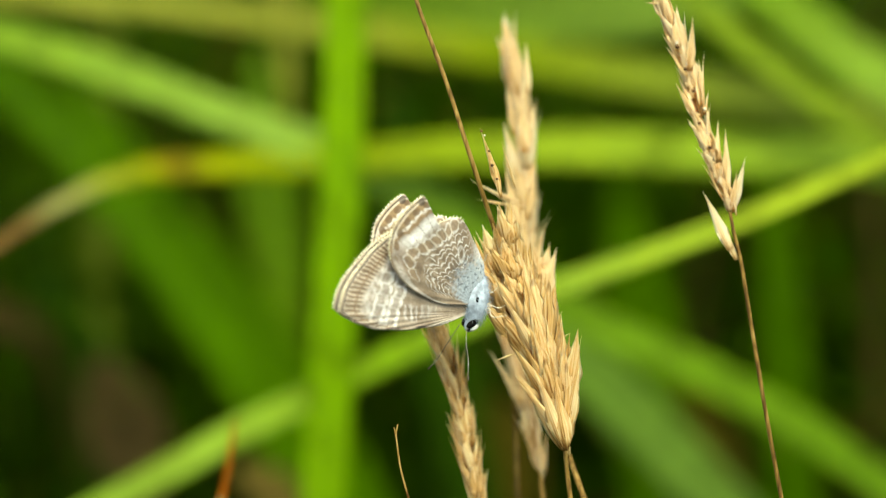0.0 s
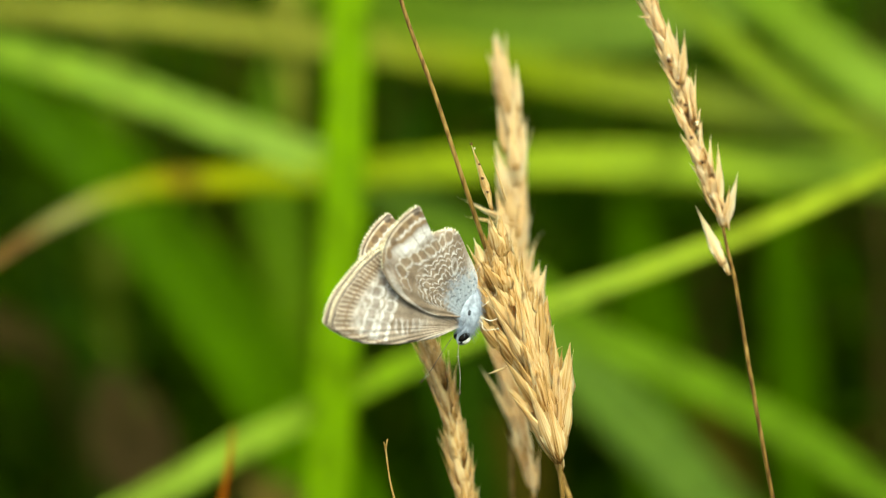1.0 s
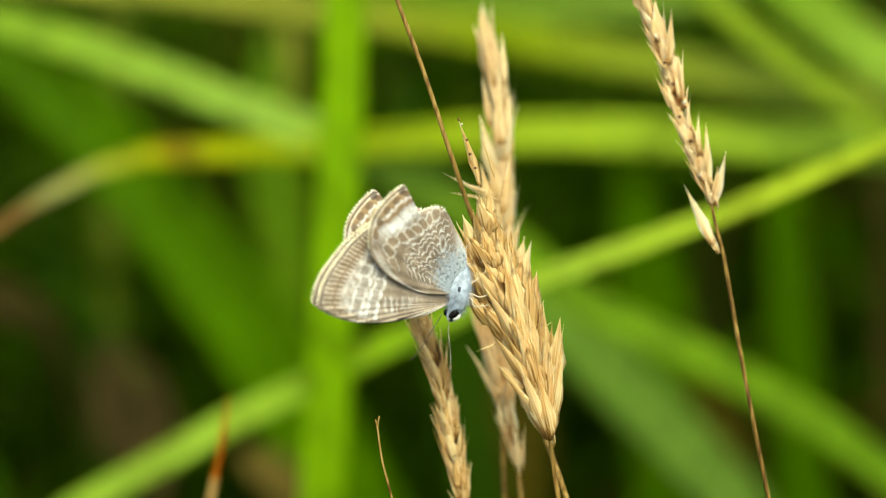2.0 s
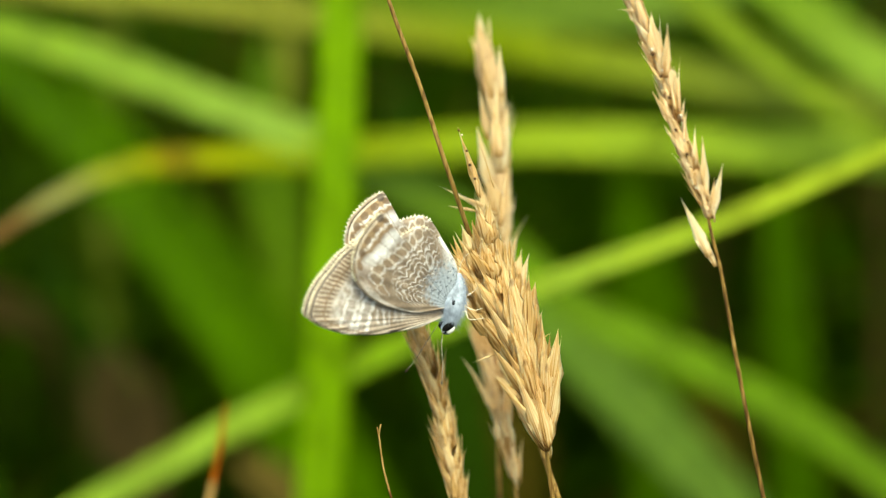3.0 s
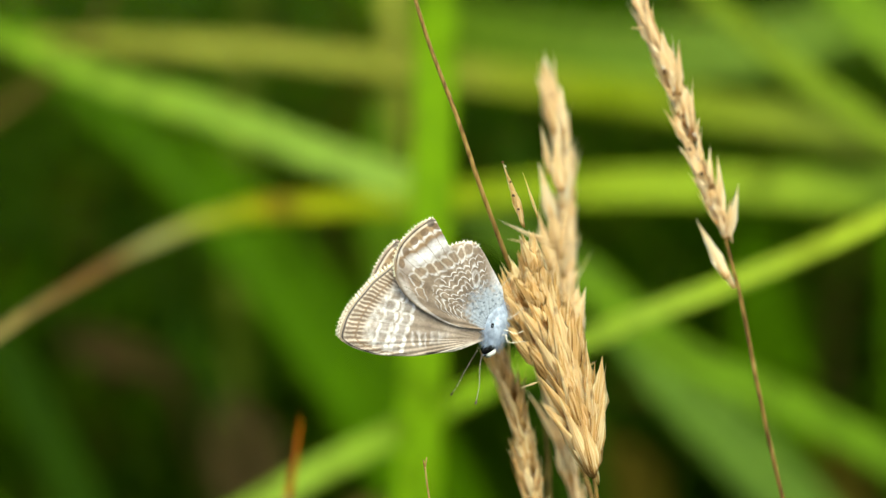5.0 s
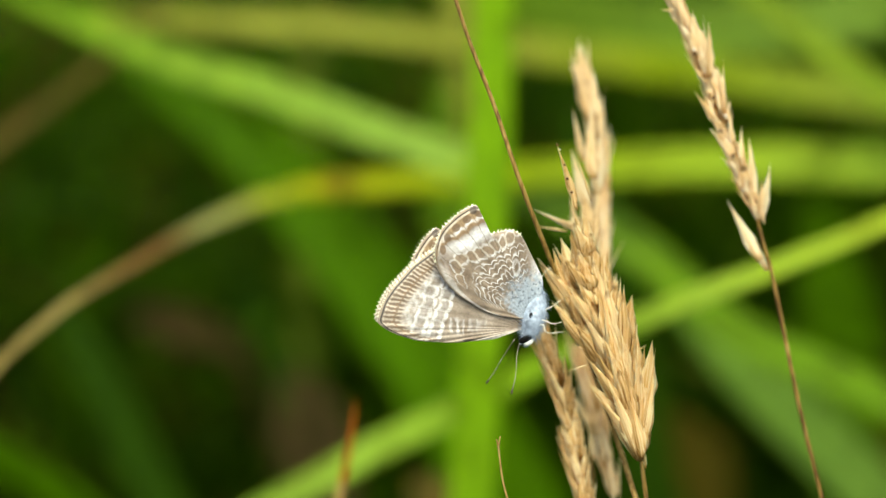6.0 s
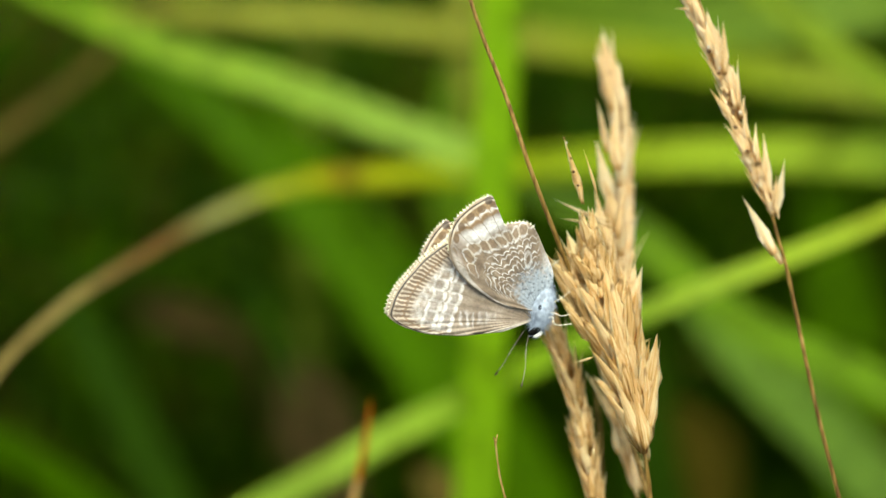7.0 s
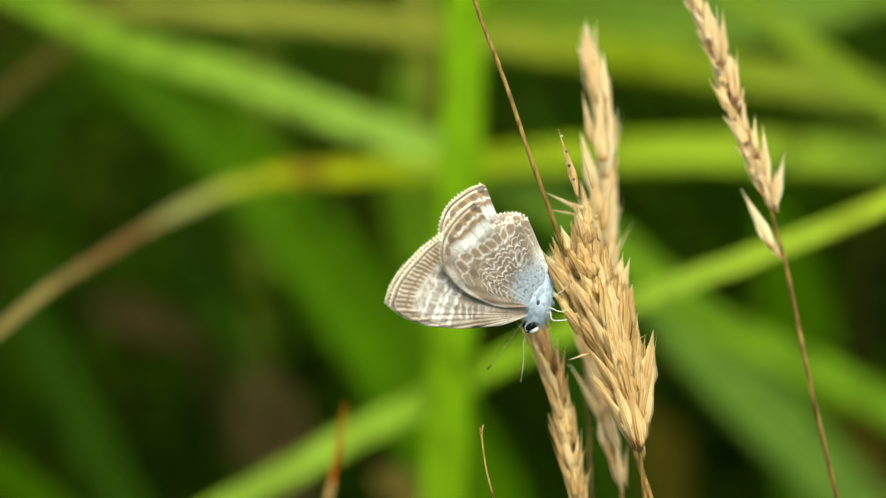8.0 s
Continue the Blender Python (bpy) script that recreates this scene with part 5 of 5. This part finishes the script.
ball("eye_ring", (0.16, -0.70, -1.86), (0.60, 0.32, 0.34), FUR_WHITE, head, "white ring of scales round the eye", -28)
ball("eye", (-0.22, -0.86, -1.52), (0.78, 0.34, 0.36), EYE, head, "glossy black eye", -28)
ball("eye", (-0.1, 0.42, -1.45), (0.52, 0.34, 0.46), EYE, head, "glossy black eye")
limb("palp", [(0.2, -0.45, -1.6), (-0.15, -0.60, -2.0), (-0.75, -0.75, -2.25)], (0.2, 0.15, 0.05), EYE, head, "black and white palp")
ball("root_tuft", (0.14, -1.25, 0.98), (0.20, 0.10, 0.30), EYE, thorax, "tiny black tuft at the wing root")
RIGHT = [(-0.8, -0.8, -1.75), (-1.2, -1.2, -3.1), (-1.6, -2.2, -5.4), (-2.1, -2.9, -6.75)]
LEFT = [(-1.1, 0.1, -1.6), (-2.2, 0.8, -3.7), (-2.8, 1.6, -5.27), (-3.1, 2.2, -6.0)]
for line in (RIGHT, LEFT):
    ant = limb("antenna", line, (0.05, 0.036, 0.032, 0.04), ANTENNA, fly, "thin dark antenna ringed with white")
    end, way = Vector(line[-1]), (Vector(line[-1]) - Vector(line[-2])).normalized()
    limb("club", [tuple(end + way * d) for d in (0, 0.2, 0.42, 0.6)], (0.05, 0.10, 0.11, 0.04), CLUB, ant, "dark clubbed antenna end")
    # white rings round the antenna
    rings = bmesh.new()
    smooth = spline(line, 18)
    for i in range(3, len(smooth) - 3, 3):
        mid, to = Vector(smooth[i]), (Vector(smooth[i + 1]) - Vector(smooth[i])).normalized()
        tube(rings, [mid * MM, (mid + to * 0.05) * MM], 0.040 * MM, 6)
    part("ring_scales", rings, LEG, ant, "white rings of scales")
limb("leg", [(1.1, -0.8, 0.6), (1.66, -1.5, 0.46), (2.5, -1.6, 0.18), (3.4, -1.7, 0.43)], (0.07, 0.05, 0.04, 0.03), LEG, fly, "slender white leg")
limb("leg", [(0.9, -0.8, -0.2), (1.5, -1.5, 0.0), (1.6, -1.6, -0.55), (3.6, -1.7, -0.64)], (0.07, 0.05, 0.045, 0.035), LEG, fly, "slender white leg")
limb("leg", [(1.14, -0.3, 3.6), (1.4, -0.5, 5.06), (1.8, -0.5, 5.66), (2.4, -0.5, 6.1)], (0.05, 0.032, 0.025, 0.02), LEG, fly, "slender white leg")
limb("leg", [(1.2, -0.5, 1.2), (1.85, -1.0, 1.64), (2.7, -1.0, 2.14), (3.6, -1.0, 2.87)], (0.05, 0.035, 0.03, 0.022), LEG, fly, "slender white leg")


# ---- what moves ----
def motions():
    walk(main_head, [
        (0.0, pose(0.04888, -0.0075, -0.00000, 0.000, 0.000, 0)),
        (0.5, pose(0.04917, -0.0075, 0.00010, -0.004, -0.045, 0)),
        (1.0, pose(0.05258, -0.0075, 0.00046, -0.051, -0.518, 0)),
        (1.5, pose(0.05858, -0.0075, 0.00119, 0.006, -1.385, 0)),
        (3.0, pose(0.05319, -0.0075, 0.00071, 0.001, -0.572, 0)),
        (3.5, pose(0.05465, -0.0075, 0.00067, 0.004, -0.803, 0)),
        (4.0, pose(0.05505, -0.0075, 0.00094, 0.074, -0.802, 0)),
        (4.5, pose(0.05376, -0.0075, 0.00031, -0.027, -0.580, 0)),
        (5.0, pose(0.05625, -0.0075, 0.00039, -0.028, -0.881, 0)),
        (5.2, pose(0.05417, -0.0075, 0.00039, -0.028, -0.451, 0)),
        (6.3, pose(0.04593, -0.0075, -0.00095, -0.308, 0.657, 0)),
        (6.5, pose(0.04463, -0.0075, -0.00095, -0.308, 0.833, 0)),
        (7.0, pose(0.04376, -0.0075, -0.00099, -0.250, 0.962, 0)),
        (7.5, pose(0.03721, -0.0075, -0.00186, -0.333, 1.884, 0)),
        (8.0, pose(0.04315, -0.0075, -0.00112, -0.219, 1.052, 0))])
    walk(back_head, [
        (0.0, pose(0.04592, -0.0164, -0.00000, -0.000, 0.000, 0)),
        (0.5, pose(0.04628, -0.0164, -0.00011, 0.045, -0.088, 0)),
        (1.0, pose(0.04688, -0.0164, -0.00038, -0.148, -0.172, 0)),
        (1.5, pose(0.04620, -0.0164, -0.00011, -0.006, -0.178, 0)),
        (3.0, pose(0.04625, -0.0164, -0.00018, 0.238, -0.161, 0)),
        (3.5, pose(0.04588, -0.0164, 0.00016, 0.259, -0.073, 0)),
        (4.0, pose(0.04630, -0.0164, -0.00002, 0.134, -0.095, 0)),
        (4.5, pose(0.04889, -0.0164, -0.00095, 0.180, -0.365, 0)),
        (5.0, pose(0.04866, -0.0164, -0.00094, 0.230, -0.225, 0)),
        (5.2, pose(0.04866, -0.0164, -0.00094, 0.230, -0.256, 0)),
        (6.3, pose(0.04980, -0.0164, -0.00122, -0.017, -0.526, 0)),
        (6.5, pose(0.04980, -0.0164, -0.00122, -0.017, -0.408, 0)),
        (7.0, pose(0.04888, -0.0164, -0.00106, 0.299, -0.154, 0)),
        (7.5, pose(0.05019, -0.0164, -0.00155, 0.143, -0.355, 0)),
        (8.0, pose(0.04812, -0.0164, -0.00092, 0.195, -0.154, 0))])
    walk(low_head, [
        (0.0, pose(0.05986, -0.0252, 0.00000, 0, 0.000, 0)),
        (0.5, pose(0.05926, -0.0252, 0.00000, 0, 0.036, 0)),
        (1.0, pose(0.05986, -0.0252, 0.00000, 0, -0.018, 0)),
        (1.5, pose(0.05993, -0.0252, 0.00000, 0, -0.017, 0)),
        (3.0, pose(0.06048, -0.0252, 0.00000, 0, -0.053, 0)),
        (3.5, pose(0.06010, -0.0252, 0.00000, 0, -0.018, 0)),
        (4.0, pose(0.06064, -0.0252, 0.00000, 0, 0.036, 0)),
        (4.5, pose(0.06349, -0.0252, 0.00000, 0, 0.055, 0)),
        (5.0, pose(0.06377, -0.0252, 0.00000, 0, 0.057, 0)),
        (5.2, pose(0.06445, -0.0252, 0.00000, 0, 0.012, 0)),
        (6.3, pose(0.06554, -0.0252, 0.00000, 0, -0.077, 0)),
        (6.5, pose(0.06556, -0.0252, 0.00000, 0, -0.045, 0)),
        (7.0, pose(0.06487, -0.0252, 0.00000, 0, 0.011, 0)),
        (7.5, pose(0.06509, -0.0252, 0.00000, 0, -0.021, 0)),
        (8.0, pose(0.06395, -0.0252, 0.00000, 0, -0.012, 0))])
    walk(side_head, [
        (0.0, pose(0.09268, -0.0366, 0.00000, -0.000, 0.000, 0)),
        (0.5, pose(0.09270, -0.0366, -0.00000, 0.060, -0.016, 0)),
        (1.0, pose(0.09329, -0.0366, 0.00004, 0.056, -0.084, 0)),
        (1.5, pose(0.09622, -0.0366, 0.00033, -0.025, -0.488, 0)),
        (3.0, pose(0.09992, -0.0366, 0.00069, -0.057, -0.973, 0)),
        (3.5, pose(0.10024, -0.0366, 0.00091, 0.125, -1.049, 0)),
        (4.0, pose(0.10198, -0.0366, 0.00154, 0.463, -1.386, 0)),
        (4.5, pose(0.09894, -0.0366, 0.00166, 0.634, -1.049, 0)),
        (5.0, pose(0.10179, -0.0366, 0.00208, 0.703, -1.473, 0)),
        (5.2, pose(0.10141, -0.0366, 0.00208, 0.703, -1.439, 0)),
        (6.3, pose(0.10621, -0.0366, 0.00315, 0.518, -2.116, 0)),
        (6.5, pose(0.10700, -0.0366, 0.00315, 0.518, -2.196, 0)),
        (7.0, pose(0.10693, -0.0366, 0.00298, 0.291, -2.176, 0)),
        (7.5, pose(0.10584, -0.0366, 0.00267, 0.251, -2.030, 0)),
        (8.0, pose(0.10501, -0.0366, 0.00280, 0.485, -1.951, 0))])
    walk(long_stem, [
        (0.0, pose(0.10931, -0.0086, 0.00000, 0, 0.000, 0)),
        (0.5, pose(0.10905, -0.0086, 0.00000, 0, 0.018, 0)),
        (1.0, pose(0.10934, -0.0086, 0.00000, 0, -0.032, 0)),
        (1.5, pose(0.10904, -0.0086, 0.00000, 0, -0.026, 0)),
        (3.0, pose(0.10949, -0.0086, 0.00000, 0, -0.069, 0)),
        (3.5, pose(0.10938, -0.0086, 0.00000, 0, -0.110, 0)),
        (4.0, pose(0.11035, -0.0086, 0.00000, 0, -0.179, 0)),
        (4.5, pose(0.11116, -0.0086, 0.00000, 0, -0.316, 0)),
        (5.0, pose(0.11153, -0.0086, 0.00000, 0, -0.341, 0)),
        (5.2, pose(0.11209, -0.0086, 0.00000, 0, -0.463, 0)),
        (6.3, pose(0.11235, -0.0086, 0.00000, 0, -0.457, 0)),
        (6.5, pose(0.11221, -0.0086, 0.00000, 0, -0.420, 0)),
        (7.0, pose(0.11198, -0.0086, 0.00000, 0, -0.393, 0)),
        (7.5, pose(0.11147, -0.0086, 0.00000, 0, -0.290, 0)),
        (8.0, pose(0.11176, -0.0086, 0.00000, 0, -0.277, 0))])
    walk(twig, [
        (0.0, pose(0.06289, -0.0330, 0.00000, 0, 0.000, 0)),
        (0.5, pose(0.06289, -0.0330, -0.00001, 0, -0.026, 0)),
        (1.0, pose(0.06289, -0.0330, 0.00012, 0, -0.022, 0)),
        (1.5, pose(0.06289, -0.0330, -0.00013, 0, -0.022, 0)),
        (3.0, pose(0.06289, -0.0330, 0.00030, 0, 0.099, 0)),
        (3.5, pose(0.06289, -0.0330, 0.00033, 0, 0.074, 0)),
        (4.0, pose(0.06289, -0.0330, -0.00036, 0, 0.058, 0)),
        (4.5, pose(0.06289, -0.0330, -0.00011, 0, 0.127, 0)),
        (5.0, pose(0.06289, -0.0330, -0.00116, 0, 0.201, 0)),
        (5.2, pose(0.06289, -0.0330, -0.00081, 0, 0.303, 0)),
        (6.3, pose(0.06289, -0.0330, -0.00106, 0, 0.800, 0)),
        (6.5, pose(0.06289, -0.0330, -0.00058, 0, 0.510, 0)),
        (7.0, pose(0.06289, -0.0330, -0.00141, 0, 0.532, 0)),
        (7.5, pose(0.06289, -0.0330, -0.00074, 0, 0.810, 0)),
        (8.0, pose(0.06289, -0.0330, -0.00059, 0, 0.413, 0))])
    walk(red_shoot, [
        (0.0, pose(-0.03123, 0.0309, 0.00000, 0, -0.000, 0)),
        (0.5, pose(-0.03123, 0.0309, -0.00011, 0, 0.007, 0)),
        (1.0, pose(-0.03123, 0.0309, 0.00086, 0, 0.064, 0)),
        (1.5, pose(-0.03123, 0.0309, 0.00093, 0, 0.090, 0)),
        (3.0, pose(-0.03123, 0.0309, 0.00217, 0, 0.149, 0)),
        (3.5, pose(-0.03123, 0.0309, 0.00185, 0, 0.216, 0)),
        (4.0, pose(-0.03123, 0.0309, 0.00155, 0, 0.304, 0)),
        (4.5, pose(-0.03123, 0.0309, 0.00354, 0, 0.173, 0)),
        (5.0, pose(-0.03123, 0.0309, 0.00405, 0, 0.339, 0)),
        (5.2, pose(-0.03123, 0.0309, 0.00351, 0, 0.336, 0)),
        (6.3, pose(-0.03123, 0.0309, 0.00367, 0, 0.652, 0)),
        (6.5, pose(-0.03123, 0.0309, 0.00237, 0, 0.736, 0)),
        (7.0, pose(-0.03123, 0.0309, 0.00287, 0, 0.618, 0)),
        (7.5, pose(-0.03123, 0.0309, 0.00263, 0, 0.651, 0)),
        (8.0, pose(-0.03123, 0.0309, 0.00219, 0, 0.490, 0))])
    walk(upright_leaf, [
        (0.0, pose(-0.0247, 0.1159, 0.0, 0, 0.000, 0)),
        (0.5, pose(-0.0247, 0.1159, 0.0, 0, 0.017, 0)),
        (1.0, pose(-0.0247, 0.1159, 0.0, 0, 0.030, 0)),
        (1.5, pose(-0.0247, 0.1159, 0.0, 0, 0.048, 0)),
        (3.0, pose(-0.0247, 0.1159, 0.0, 0, 0.050, 0)),
        (3.5, pose(-0.0247, 0.1159, 0.0, 0, 0.055, 0)),
        (4.0, pose(-0.0247, 0.1159, 0.0, 0, 0.111, 0)),
        (4.5, pose(-0.0247, 0.1159, 0.0, 0, 0.181, 0)),
        (5.0, pose(-0.0247, 0.1159, 0.0, 0, 0.193, 0)),
        (5.2, pose(-0.0247, 0.1159, 0.0, 0, 0.192, 0)),
        (6.3, pose(-0.0247, 0.1159, 0.0, 0, 0.254, 0)),
        (6.5, pose(-0.0247, 0.1159, 0.0, 0, 0.239, 0)),
        (7.0, pose(-0.0247, 0.1159, 0.0, 0, 0.229, 0)),
        (7.5, pose(-0.0247, 0.1159, 0.0, 0, 0.230, 0)),
        (8.0, pose(-0.0247, 0.1159, 0.0, 0, 0.159, 0))])
    walk(drooping_leaf, [
        (0.0, pose(0.1489, 0.1861, 0.0, 0, 0.000, 0)),
        (1.5, pose(0.1489, 0.1861, 0.0, 0, 0.000, 0)),
        (3.0, pose(0.1489, 0.1861, 0.0, 0, -0.136, 0)),
        (4.0, pose(0.1489, 0.1861, 0.0, 0, -0.254, 0)),
        (5.0, pose(0.1489, 0.1861, 0.0, 0, -0.763, 0)),
        (6.5, pose(0.1489, 0.1861, 0.0, 0, -1.866, 0)),
        (7.0, pose(0.1489, 0.1861, 0.0, 0, -1.781, 0)),
        (8.0, pose(0.1489, 0.1861, 0.0, 0, -1.611, 0))])
    walk(fly, [
        (0.0, pose(0.00273, -0.00303, 0.40813, -10.37, 8.97, 34.76)),
        (0.5, pose(0.00271, -0.00303, 0.40812, -10.20, 8.79, 35.20)),
        (1.0, pose(0.00278, -0.00303, 0.40830, -9.90, 8.30, 34.66)),
        (1.5, pose(0.00282, -0.00303, 0.40827, -10.06, 7.38, 35.57)),
        (3.0, pose(0.00273, -0.00303, 0.40818, -9.77, 7.30, 31.08)),
        (3.5, pose(0.00262, -0.00303, 0.40802, -7.80, 7.11, 33.49)),
        (4.0, pose(0.00283, -0.00303, 0.40824, -9.76, 5.75, 29.05)),
        (4.5, pose(0.00274, -0.00303, 0.40818, -12.20, 6.70, 29.00)),
        (5.0, pose(0.00316, -0.00303, 0.40809, -13.20, 5.47, 21.15)),
        (5.2, pose(0.00316, -0.00303, 0.40801, -13.20, 6.43, 21.00)),
        (6.3, pose(0.00316, -0.00303, 0.40769, -12.29, 8.12, 23.70)),
        (6.5, pose(0.00303, -0.00303, 0.40785, -12.29, 7.30, 23.88)),
        (7.0, pose(0.00295, -0.00303, 0.40780, -11.24, 7.59, 24.28)),
        (7.5, pose(0.00288, -0.00303, 0.40776, -10.63, 8.92, 25.50)),
        (8.0, pose(0.00313, -0.00303, 0.40782, -9.16, 10.37, 30.13))])
    walk(near_hind, [
        (0.0, pose(0.00033, -0.00036, 0.00059, 10.5, -6.01, 0.0)),
        (0.5, pose(0.00033, -0.00036, 0.00059, 10.5, -4.62, 0.0)),
        (1.0, pose(0.00033, -0.00036, 0.00059, 10.5, -3.05, 0.0)),
        (1.5, pose(0.00033, -0.00036, 0.00059, 10.5, -0.62, 0.0)),
        (3.0, pose(0.00033, -0.00036, 0.00059, 10.5, -13.88, 0.0)),
        (3.5, pose(0.00033, -0.00036, 0.00059, 10.5, -9.49, 4.5)),
        (4.0, pose(0.00033, -0.00036, 0.00059, 10.5, -0.95, 0.0)),
        (4.5, pose(0.00033, -0.00036, 0.00059, 10.5, 2.11, 0.0)),
        (5.0, pose(0.00033, -0.00036, 0.00059, 10.5, -0.09, 0.0)),
        (5.2, pose(0.00033, -0.00036, 0.00059, 10.5, -2.46, 0.0)),
        (6.3, pose(0.00033, -0.00036, 0.00059, 10.5, 3.50, 0.0)),
        (6.5, pose(0.00033, -0.00036, 0.00059, 10.5, 7.58, 0.0)),
        (7.0, pose(0.00033, -0.00036, 0.00059, 10.5, 3.06, 0.0)),
        (7.5, pose(0.00033, -0.00036, 0.00059, 10.5, -8.48, 0.0)),
        (8.0, pose(0.00033, -0.00036, 0.00059, 10.5, -9.69, 0.0))])
    walk(near_fore, [
        (0.0, pose(-0.0002, -0.00015, -0.00041, 0, 0, 0.0)),
        (1.5, pose(-0.0002, -0.00015, -0.00041, 0, 0, 0.0)),
        (3.0, pose(-0.0002, -0.00015, -0.00041, 0, 0, 0.0)),
        (3.5, pose(-0.0002, -0.00015, -0.00041, 0, 0, 4.5)),
        (4.0, pose(-0.0002, -0.00015, -0.00041, 0, 0, 0.0)),
        (8.0, pose(-0.0002, -0.00015, -0.00041, 0, 0, 0.0))])
    walk(far_hind, [
        (0.0, pose(0.00033, 0.00030, 0.00059, 0, -5.00, -7.0)),
        (0.5, pose(0.00033, 0.00030, 0.00059, 0, -4.50, -8.0)),
        (1.0, pose(0.00033, 0.00030, 0.00059, 0, -9.00, -6.0)),
        (1.5, pose(0.00033, 0.00030, 0.00059, 0, -9.50, -8.0)),
        (3.0, pose(0.00033, 0.00030, 0.00059, 0, -0.50, -14.0)),
        (3.5, pose(0.00033, 0.00030, 0.00059, 0, 2.50, -14.0)),
        (4.0, pose(0.00033, 0.00030, 0.00059, 0, -5.00, -10.0)),
        (4.5, pose(0.00033, 0.00030, 0.00059, 0, -14.00, -13.0)),
        (5.0, pose(0.00033, 0.00030, 0.00059, 0, -15.20, -11.0)),
        (5.2, pose(0.00033, 0.00030, 0.00059, 0, -15.40, -10.0)),
        (6.3, pose(0.00033, 0.00030, 0.00059, 0, -17.00, -8.0)),
        (6.5, pose(0.00033, 0.00030, 0.00059, 0, -17.00, -8.0)),
        (7.0, pose(0.00033, 0.00030, 0.00059, 0, -16.00, -8.0)),
        (7.5, pose(0.00033, 0.00030, 0.00059, 0, 1.50, -14.0)),
        (8.0, pose(0.00033, 0.00030, 0.00059, 0, 4.50, -14.0))])


motions()
